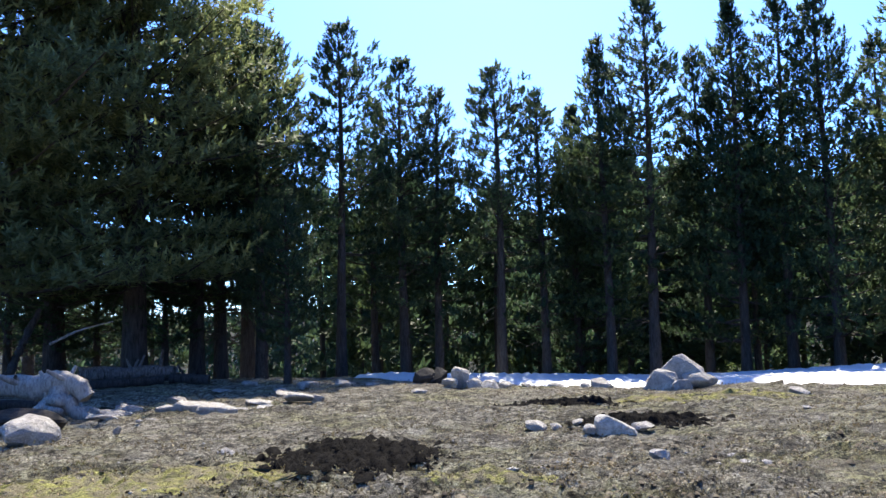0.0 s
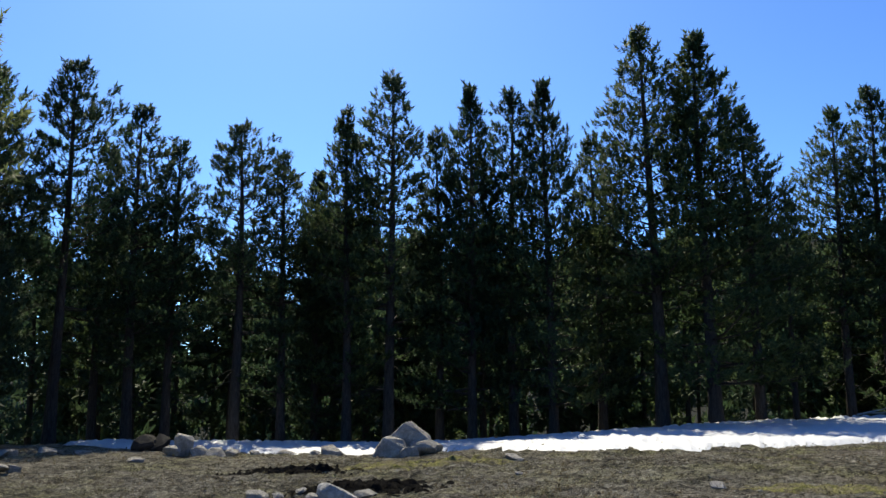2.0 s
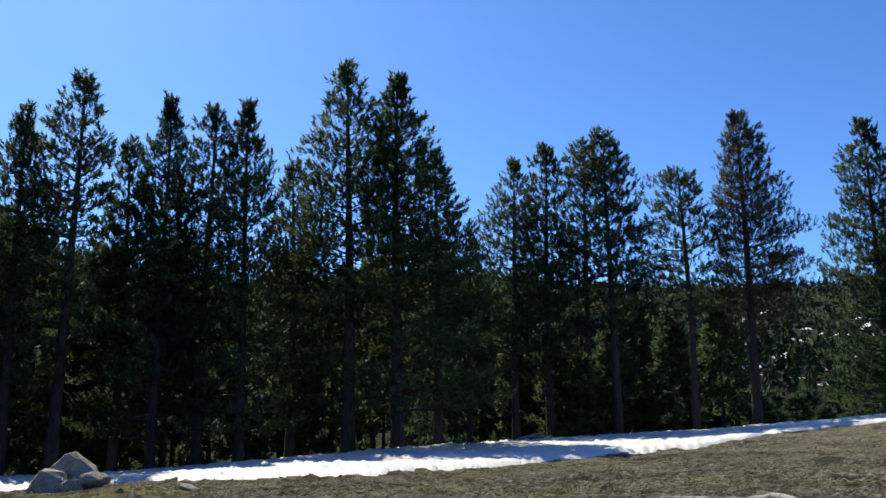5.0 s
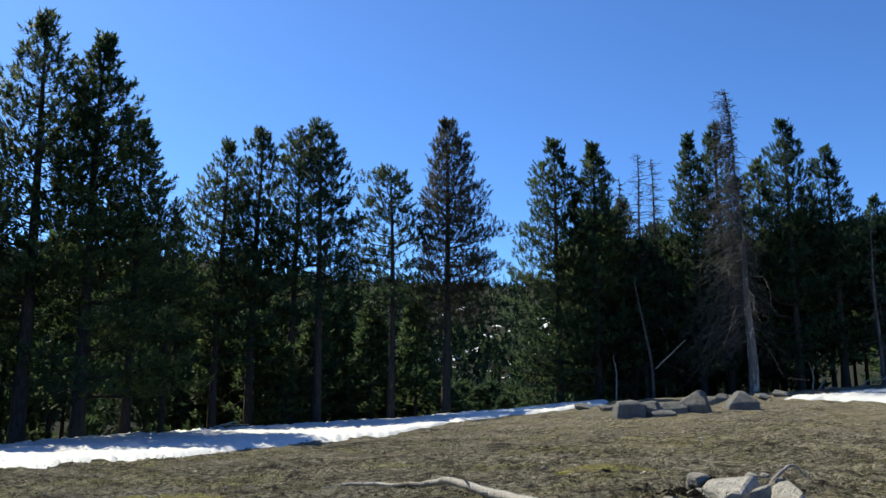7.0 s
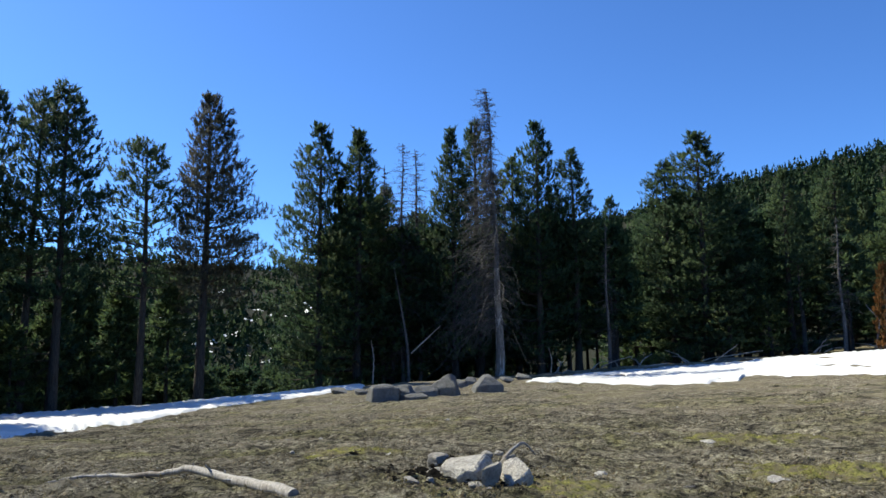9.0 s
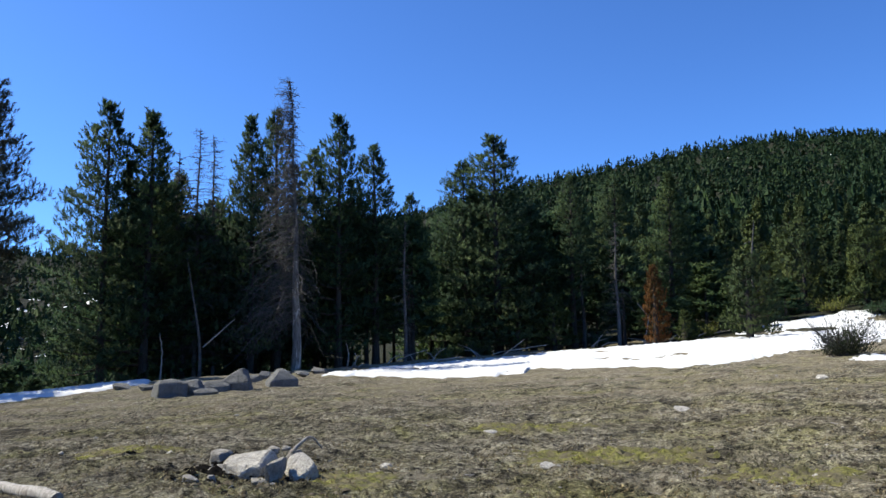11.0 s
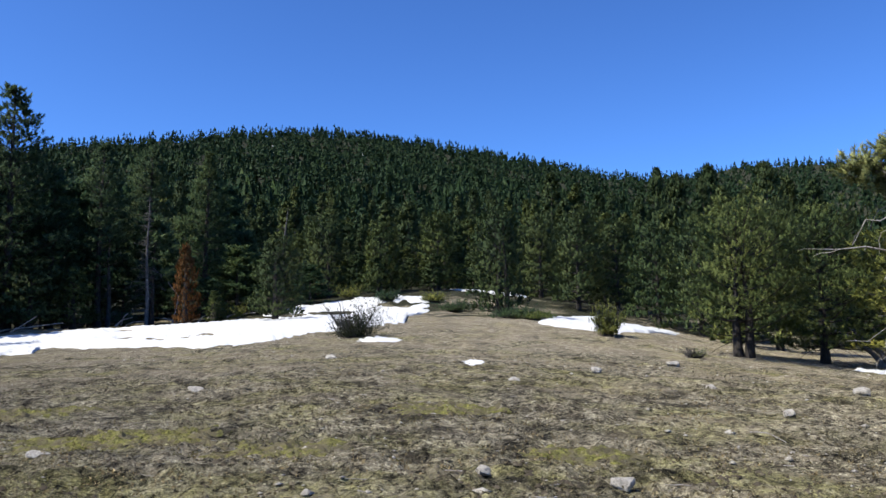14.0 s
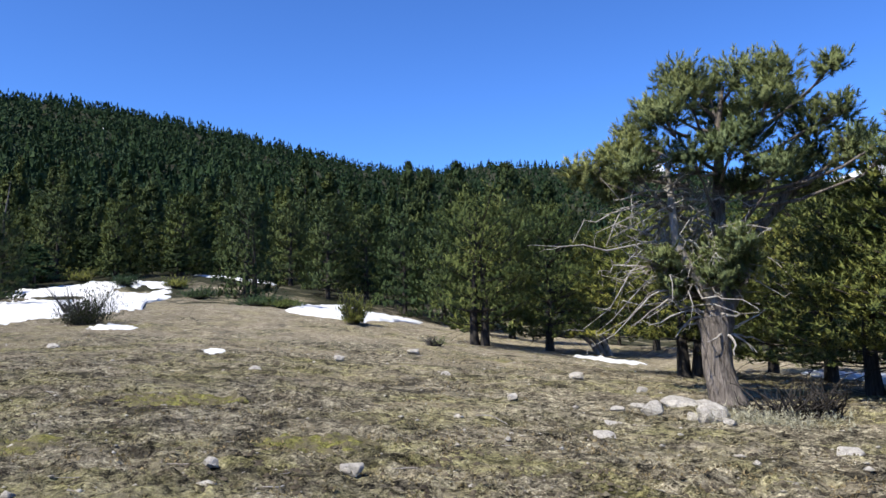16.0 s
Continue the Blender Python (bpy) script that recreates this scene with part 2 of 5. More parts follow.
def needle_material(name, dark, mid, light, see=0.28, gloss=0.1, vary=1.0):
    k = Mat(name, 0.62, gloss)
    c = k.ramp(k.island(), (0.0, dark), (0.55, mid), (1.0, light))
    c = k.mix(k.ramp(k.noise(0.9, 3), (0.4, 0.0), (0.65, 0.5)), c, mid)
    c = k.mix(1.0, c, k.ramp(k.noise(0.28, 1, 0.5), (0.35, (0.7, 0.78, 0.8)), (0.65, (1.2, 1.12, 0.95))), "MULTIPLY")
    tint = k.ramp(k.each(), (0.0, (0.66, 0.78, 0.76)), (0.5, (1.0, 1.0, 1.0)), (1.0, (1.30, 1.20, 0.9)))
    k.color(k.mix(vary, c, tint, "MULTIPLY"))
    return k.leafy(see).m


TURF, SNOW, ROCK, DARKROCK = ground_material(), snow_material(), rock_material("granite", 0.95), dark_rock_material()
PALEROCK, GREYROCK = rock_material("pale_granite", 1.4), rock_material("grey_granite", 0.42, (0.88, 0.95, 1.06))
BARK = bark_material("pine_bark", (0.016, 0.0145, 0.013), (0.068, 0.062, 0.057))
OLDBARK = bark_material("old_pine_bark", (0.022, 0.019, 0.017), (0.24, 0.212, 0.19))
GREYWOOD = weathered_material()
PEELED, BLEACHWOOD = peeled_material(), bleached_material()
DEADWOOD = deadwood_material()
NEEDLE = needle_material("pine_needles", (0.030, 0.054, 0.032), (0.056, 0.093, 0.052), (0.112, 0.158, 0.086), 0.46)
# lighter copy of the pine needles: light on the boughs put into the colour
LIT_BOUGH = needle_material("lit_bough_needles", (0.068, 0.094, 0.052), (0.124, 0.162, 0.088), (0.205, 0.25, 0.138), 0.5)
# paler and yellower than the slope needles: sunlight is put into the colour
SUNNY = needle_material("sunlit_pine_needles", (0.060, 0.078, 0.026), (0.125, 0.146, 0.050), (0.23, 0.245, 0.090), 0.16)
OLDNEEDLE = needle_material("grey_green_old_needles", (0.066, 0.088, 0.042), (0.162, 0.194, 0.086), (0.325, 0.36, 0.17), 0.2, vary=0.0)
JUNIPER = needle_material("dull_juniper_needles", (0.018, 0.022, 0.013), (0.040, 0.046, 0.026), (0.085, 0.088, 0.055), 0.15)
RUST = needle_material("dead_brown_needles", (0.07, 0.030, 0.012), (0.16, 0.070, 0.026), (0.27, 0.13, 0.055))
THIN = needle_material("thinning_needles", (0.052, 0.048, 0.035), (0.105, 0.089, 0.065), (0.17, 0.142, 0.105))
FARNEEDLE = needle_material("far_pine_needles", (0.022, 0.038, 0.021), (0.030, 0.050, 0.025), (0.042, 0.064, 0.031), 0.08, 0.05)
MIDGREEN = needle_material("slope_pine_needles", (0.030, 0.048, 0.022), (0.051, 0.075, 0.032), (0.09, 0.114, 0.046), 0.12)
MOSS = needle_material("yellow_green_moss", (0.06, 0.06, 0.018), (0.11, 0.107, 0.034), (0.155, 0.15, 0.052), 0.2, 0.1)
STRAW = needle_material("dry_grass", (0.05, 0.042, 0.028), (0.16, 0.138, 0.094), (0.31, 0.275, 0.195), 0.2)
# ---- helpers for meshes ----
def mesh_of(name, verts, faces, material, smooth=False, outward=None):
    """A mesh from an array of places and an array of equal-sided faces. outward: shading normals for foliage, one for each place."""
    verts, faces = np.asarray(verts, np.float32), np.asarray(faces, np.int32)
    if outward is not None:
        outward = np.asarray(outward, np.float32)
        outward = outward / (np.linalg.norm(outward, axis=1)[:, None] + 1e-9)
        a, b, c = (verts[faces[:, k]] for k in range(3))
        turned = (np.cross(b - a, c - a) * outward[faces[:, 0]]).sum(1) < 0
        faces[turned] = faces[turned][:, ::-1]
    me = bpy.data.meshes.new(name)
    me.vertices.add(len(verts))
    me.vertices.foreach_set("co", verts.ravel())
    me.loops.add(faces.size)
    me.loops.foreach_set("vertex_index", faces.ravel())
    me.polygons.add(len(faces))
    me.polygons.foreach_set("loop_start", np.arange(len(faces), dtype=np.int32) * faces.shape[1])
    if smooth:
        me.polygons.foreach_set("use_smooth", np.ones(len(faces), bool))
    me.materials.append(material)
    me.update(calc_edges=True)
    me.validate()
    if outward is not None:
        me.attributes.new("custom_normal", "FLOAT_VECTOR", "POINT").data.foreach_set("vector", outward.ravel())
    return me


def part(name, me, parent, label=""):
    ob = new(name, me)
    ob.parent = parent
    return tagged(ob, label)


def thing(name, label, category, group="", kind=""):
    return tagged(new(name), label, category, group, kind)


def grid_faces(rows, cols, wrap=False):
    a = np.arange(rows * cols).reshape(rows, cols)
    b = np.roll(a, -1, 1) if wrap else a[:, 1:]
    a = a if wrap else a[:, :-1]
    return np.stack([a[:-1].ravel(), b[:-1].ravel(), b[1:].ravel(), a[1:].ravel()], -1)


def tube(points, radii, sides=6):
    """Rings of a tapered tube along points; returns places and faces."""
    p = np.asarray(points, float)
    d = np.gradient(p, axis=0)
    d /= np.linalg.norm(d, axis=1)[:, None] + 1e-9
    ref = np.where(np.abs(d[:, 2:3]) > 0.9, [[1.0, 0, 0]], [[0, 0, 1.0]])
    u = np.cross(d, ref)
    u /= np.linalg.norm(u, axis=1)[:, None] + 1e-9
    v = np.cross(d, u)
    a = np.linspace(0, 2 * np.pi, sides, endpoint=False)
    ring = p[:, None] + np.asarray(radii, float)[:, None, None] * (np.cos(a)[None, :, None] * u[:, None] + np.sin(a)[None, :, None] * v[:, None])
    return ring.reshape(-1, 3), grid_faces(len(p), sides, True)


class Heap:
    """Gathers pieces into one mesh."""

    def __init__(self):
        self.v, self.f, self.n = [], [], 0

    def add(self, v, f):
        self.v.append(np.asarray(v, float))
        self.f.append(np.asarray(f) + self.n)
        self.n += len(v)

    def mesh(self, name, material, smooth=False):
        return mesh_of(name, np.concatenate(self.v), np.concatenate(self.f), material, smooth)


# ---- the ground: one sheet out to the horizon ----
def ground_sheet():
    b = np.radians(np.concatenate([np.arange(-48, 178, 0.56), np.arange(178, 312, 3.0)]))
    r = np.concatenate([[0.002, 0.8, 1.5], 2 * 1.09 ** np.arange(13), 6 * 1.0095 ** np.arange(137), 21.9 * 1.018 ** np.arange(37), 42.5 * 1.045 ** np.arange(105)])
    R, B = np.meshgrid(r, b, indexing="ij")
    x, y = R * np.sin(B), R * np.cos(B)
    v = np.stack([x, y, height(x, y)], -1).reshape(-1, 3)
    f = grid_faces(len(r), len(b), True)[:, ::-1]
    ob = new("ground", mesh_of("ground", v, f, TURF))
    return tagged(ob, "brown spring meadow of dry grass, moss and trodden soil", "ground", kind="structure")


ground_sheet()


# ---- snow left lying in patches ----
def snow_patch(inner, outer, thick, label, seed, worn=9.0):
    """A sheet of old snow between two lines of (bearing, distance), thin and uneven at its rim."""
    rng = np.random.default_rng(seed)
    inner, outer = np.array(inner, float), np.array(outer, float)
    b0, b1 = max(inner[0, 0], outer[0, 0]), min(inner[-1, 0], outer[-1, 0])
    cols = int((b1 - b0) / 0.18) + 2
    b = np.linspace(b0, b1, cols)
    jig = lambda s: np.convolve(rng.normal(0, 1, cols + 40), np.exp(-0.5 * (np.arange(-20, 21) / s) ** 2) / s, "same")[20:-20]
    lo = np.interp(b, inner[:, 0], inner[:, 1]) * (1 + 0.003 * jig(1.5) + 0.010 * jig(6))
    hi = np.maximum(np.interp(b, outer[:, 0], outer[:, 1]) * (1 + 0.003 * jig(1.5) + 0.008 * jig(6)), lo + 0.05)
    rows = 28
    s = np.linspace(0, 1, rows)[:, None]
    r = lo + (hi - lo) * s
    x, y = r * np.sin(np.radians(b)), r * np.cos(np.radians(b))
    depth = np.minimum(np.minimum(r - lo, hi - r) / 0.5, 1.0)
    ends = np.minimum(np.minimum(np.arange(cols), np.arange(cols)[::-1]) / 5.0, 1.0)
    z = height(x, y) - 0.05 + (0.05 + thick * (1 + 0.2 * wave(x * 3, y * 3) + 0.04 * ripple(x * 0.5, y * 0.5))) * np.sqrt(np.clip(depth * ends, 0, 1))
    z = z - 0.24 * np.clip((lumps(x * 0.42 + 3, y * 0.42) + 0.5 * lumps(x * 1.1, y * 1.1) + np.clip((r - 45) * 0.06, 0, 0.45) - worn) * 5, 0, 1)
    v = np.stack([x, y, z], -1).reshape(-1, 3)
    ob = new("snow_patch", mesh_of("snow_patch", v, grid_faces(rows, cols)[:, ::-1], SNOW, True))
    return tagged(ob, label, "snow", "snow patches on the meadow", "stuff")


snow_patch([(-9, 32), (-5, 29), (-2, 27.6), (5, 25.4), (10.4, 23.6), (14.8, 24.6), (22.4, 21.7), (29.5, 20.8), (35, 22.0), (38.5, 23.0), (43, 25.5), (48.6, 28), (52, 29.8), (55.9, 36), (59.6, 37), (63.3, 38), (66.5, 41)],
           [(-9, 32.5), (-4, 35), (0, 37), (30, 36), (40, 40), (46, 44.5), (54, 46), (61, 46), (66.5, 43)], 0.10,
           "long bank of melting snow along the edge of the pine wood", 1)
snow_patch([(77.3, 41.3), (83.4, 40.5), (90.8, 37.8), (91.3, 42), (95, 39), (99.6, 36.6), (102.2, 33.8), (105.2, 35.6), (107.7, 37.8), (112, 38.8), (114.3, 41), (114.2, 47), (116.0, 55)],
           [(77.3, 42), (81.8, 47.5), (87.2, 49), (92.9, 50), (97, 51), (101, 53), (103, 57), (105.7, 63), (108.7, 66), (113.3, 66), (116.2, 62)], 0.10,
           "broad patch of melting snow below the pine slope", 2, 0.62)
snow_patch([(123.1, 42.2), (124.3, 40), (128, 38.4), (130.5, 43), (132.6, 53)], [(123.1, 42.6), (124.3, 53), (127, 58), (129, 56), (132.6, 54.5)], 0.10,
           "small snow patch in a hollow of the meadow", 3)
snow_patch([(117.9, 24.6), (118.7, 24.1), (119.8, 24.5)], [(117.9, 24.8), (118.7, 25.6), (119.8, 24.9)], 0.05, "scrap of melting snow on the grass", 4)
snow_patch([(110.9, 33.6), (112.6, 33.0), (114.2, 33.6)], [(110.9, 33.8), (112.6, 34.8), (114.2, 34.0)], 0.06, "scrap of melting snow beside a bush", 5)
snow_patch([(142.2, 35.3), (144.6, 34.2), (147.3, 34.6)], [(142.2, 35.6), (144.4, 36.4), (147.3, 35.0)], 0.08, "scrap of snow in the shade of pines", 6)
snow_patch([(156.5, 33), (160, 27.5), (166, 27)], [(156.5, 35), (160, 34), (166, 33)], 0.10, "snow patch in the shade under pines", 7)
snow_patch([(117, 70), (119, 66), (122.6, 64)], [(117, 76), (119, 73), (122.6, 67)], 0.10, "snow patch among the first trees of the slope", 8)


def hill_snow():
    """Scattered snow in the clearings of the far slope."""
    rng = np.random.default_rng(5)
    heap = Heap()
    for b0, b1, lo, hi, n in ((53, 63, 0.28, 0.52, 64), (38, 60, 0.55, 0.72, 16), (100, 112, 0.72, 0.9, 16), (82, 85, 0.75, 0.85, 4)):
        for _ in range(n):
            b, s, w = radians(rng.uniform(b0, b1)), rng.uniform(lo, hi), rng.uniform(0.9, 2.7) * (1.0 if b0 < 70 else 0.45)
            r = s * 900 if b0 < 70 else s * 640
            a = np.linspace(0, 2 * np.pi, 12, endpoint=False)
            rr = w * rng.uniform(0.4, 1.2, 12)
            x = r * math.sin(b) + rr * np.cos(a) * 1.6 * math.cos(b) + rr * np.sin(a) * math.sin(b) * 1.8
            y = r * math.cos(b) - rr * np.cos(a) * 1.6 * math.sin(b) + rr * np.sin(a) * math.cos(b) * 1.8
            x, y = np.append(x, x.mean()), np.append(y, y.mean())
            v = np.stack([x, y, height(x, y) + 1.2], -1)
            v[-1, 2] += 0.8
            heap.add(v, [(k, (k + 1) % 12, 12) for k in range(12)])
    return tagged(new("hill_snow", heap.mesh("hill_snow", SNOW)), "scattered snow patches in clearings of the wooded hill", "snow", kind="stuff")


hill_snow()


def snowy_mountain():
    """A far white summit behind the ridge."""
    b = np.radians(np.linspace(143, 172, 60))
    deg = np.degrees(b)
    top = 9.1 + 2.2 * np.exp(-((deg - 148.6) / 0.8) ** 2) + 0.9 * np.exp(-((deg - 161.5) / 1.6) ** 2) + 0.12 * np.sin(b * 143)
    rows = []
    for k, s in enumerate(np.linspace(0, 1, 8)):
        r = 3600 - 900 * (1 - s)
        rows.append(np.stack([r * np.sin(b), r * np.cos(b), (s ** 0.9) * r * np.tan(np.radians(top)) + 40 * np.sin(b * 60 + k) * s * (1 - s)], -1))
    return tagged(new("snowy_mountain", mesh_of("snowy_mountain", np.array(rows).reshape(-1, 3), grid_faces(8, 60), SNOW, True)), "distant snow-covered mountain ridge", "mountain", kind="structure")


snowy_mountain()


# ---- the far wood: thousands of pines on the hill ----
def far_wood():
    rng = np.random.default_rng(11)
    n = 17000
    b = rng.uniform(-30, 172, n * 3)
    edge, ridge = np.interp(b, _b, TABLE[0]), np.interp(b, _b, TABLE[3])
    start = np.where(b < 86, edge + 75, edge + 62)
    r = start + (ridge * 1.03 - start) * rng.uniform(0, 1, n * 3) ** 0.66
    x, y = r * np.sin(np.radians(b)), r * np.cos(np.radians(b))
    keep = (wave(x * 0.35 + 7, y * 0.35) + rng.normal(0, 0.35, n * 3) < 0.85) & ((b > 30) | (rng.uniform(0, 1, n * 3) < 0.5))
    x, y, r = x[keep][:n], y[keep][:n], r[keep][:n]
    heap, face = Heap(), []
    # the nearer the trees, the more and the smaller their sprays
    for r0, r1, j, h0, h1 in ((0, 210, 150, 7.0, 12.0), (210, 400, 40, 6.5, 11.0), (400, 2000, 14, 6.0, 10.0)):
        take = (r >= r0) & (r < r1)
        foot = np.stack([x[take], y[take], height(x[take], y[take]) - 0.4], -1)
        m = len(foot)
        h = rng.uniform(h0, h1, (m, 1))
        w = h * rng.uniform(0.20, 0.30, (m, 1))
        blunt = rng.uniform(0.6, 1.0, (m, 1))
        f = 1 - 0.94 * np.sqrt(rng.uniform(0, 1, (m, j)))
        f[:, -1] = 0.95
        a = rng.uniform(0, 6.283, (m, j))
        reach = w * (1 - f) ** blunt * rng.uniform(0.5, 1.1, (m, j))
        e = h * 0.62 / math.sqrt(j) * (1.25 - 0.75 * f)
        out, side, up = np.stack([np.cos(a), np.sin(a), 0 * a], -1), np.stack([-np.sin(a), np.cos(a), 0 * a], -1), np.array([0, 0, 1.0])
        c, e = foot[:, None] + out * reach[..., None] + up * (f * h)[..., None], e[..., None]
        low = rng.uniform(0.2, 0.7, (m, j, 1))
        V = np.stack([c + e * (0.7 * out + 0.7 * side - low * up), c + e * (0.7 * out - 0.7 * side - low * up), c + e * (0.9 * up - 0.5 * out + rng.normal(0, 0.25, (m, j, 3)))], 2).reshape(-1, 3)
        heap.add(V, np.arange(len(V)).reshape(-1, 3))
        face.append(np.repeat((out + 0.3 * up + rng.normal(0, 0.25, out.shape)).reshape(-1, 3), 3, 0))
        # two crossed slips make each leader
        a = rng.uniform(0, 3.14, (m, 1)) + np.array([[0, 1.57]])
        half = np.stack([np.cos(a), np.sin(a), 0 * a], -1) * (0.085 * h)[..., None]
        V = np.stack([foot[:, None] + half + up * (0.72 * h)[..., None], foot[:, None] - half + up * (0.72 * h)[..., None], np.repeat(foot[:, None] + up * (1.01 * h)[..., None], 2, 1)], 2).reshape(-1, 3)
        heap.add(V, np.arange(len(V)).reshape(-1, 3))
        face.append(np.repeat(rng.normal(0, 1, (2 * m, 3)) + up * 0.4, 3, 0))
    return tagged(new("far_wood", mesh_of("far_wood", np.concatenate(heap.v), np.concatenate(heap.f), FARNEEDLE, outward=np.concatenate(face))), "dense dark green pine forest covering the far hillside", "forest", kind="stuff")


far_wood()
# ---- pines ----
def tufts(rng, at, axis, size, blades, width):
    """Bottle-brush shoots of needles: thin blades standing off an axis."""
    n = len(at)
    at, axis = np.asarray(at, float), np.asarray(axis, float)
    axis = axis / (np.linalg.norm(axis, axis=1)[:, None] + 1e-9)
    u = np.cross(axis, rng.normal(0, 1, (n, 3)))
    u /= np.linalg.norm(u, axis=1)[:, None] + 1e-9
    v = np.cross(axis, u)
    a = rng.uniform(0, 6.283, (n, blades))
    out = np.cos(a)[..., None] * u[:, None] + np.sin(a)[..., None] * v[:, None]
    size = np.broadcast_to(size, (n,))[:, None, None]
    foot = at[:, None] + axis[:, None] * size * rng.uniform(-0.25, 0.9, (n, blades, 1))
    way = axis[:, None] * rng.uniform(0.35, 0.8, (n, blades, 1)) + out * rng.uniform(0.45, 0.85, (n, blades, 1))
    side = np.cross(way, out + rng.normal(0, 0.5, (n, blades, 3)))
    side /= np.linalg.norm(side, axis=2)[..., None] + 1e-9
    tip = foot + way * size * rng.uniform(0.4, 0.7, (n, blades, 1))
    V = np.stack([foot - side * width * size, foot + side * width * size, tip], 2).reshape(-1, 3)
    return V, np.arange(len(V)).reshape(-1, 3)


def foxtails(rng, at, axis, length, radius, blades=12, width=0.3):
    """Shoots clothed in needles: blades in a spiral round each axis, leaning forward to a rounded tip."""
    at, axis = np.asarray(at, float), np.asarray(axis, float)
    n = len(at)
    axis = axis / (np.linalg.norm(axis, axis=1)[:, None] + 1e-9)
    u = np.cross(axis, rng.normal(0, 1, (n, 3)))
    u /= np.linalg.norm(u, axis=1)[:, None] + 1e-9
    v = np.cross(axis, u)
    grow_by = rng.uniform(0.75, 1.2, n)
    length, radius = (np.broadcast_to(length, (n,)) * grow_by)[:, None, None], (np.broadcast_to(radius, (n,)) * grow_by)[:, None, None]
    k = np.arange(blades)
    s = ((k + rng.uniform(0, 1, (n, blades))) / blades)[..., None]
    a = k * 2.4 + rng.normal(0, 0.4, (n, blades))
    out = np.cos(a)[..., None] * u[:, None] + np.sin(a)[..., None] * v[:, None]
    side = np.cross(axis[:, None], out)
    foot = at[:, None] + axis[:, None] * length * s * 0.8
    way = axis[:, None] * (0.25 + 0.95 * s ** 2) + out * (1.0 - 0.6 * s ** 2) + rng.normal(0, 0.16, (n, blades, 3))
    way /= np.linalg.norm(way, axis=2)[..., None]
    tip = foot + way * radius * 1.1 * rng.uniform(0.75, 1.15, (n, blades, 1))
    half = side * radius * width * 0.5
    V = np.stack([foot - half, foot + half, tip], 2).reshape(-1, 3)
    F = np.arange(len(V)).reshape(-1, 3)
    return V, F


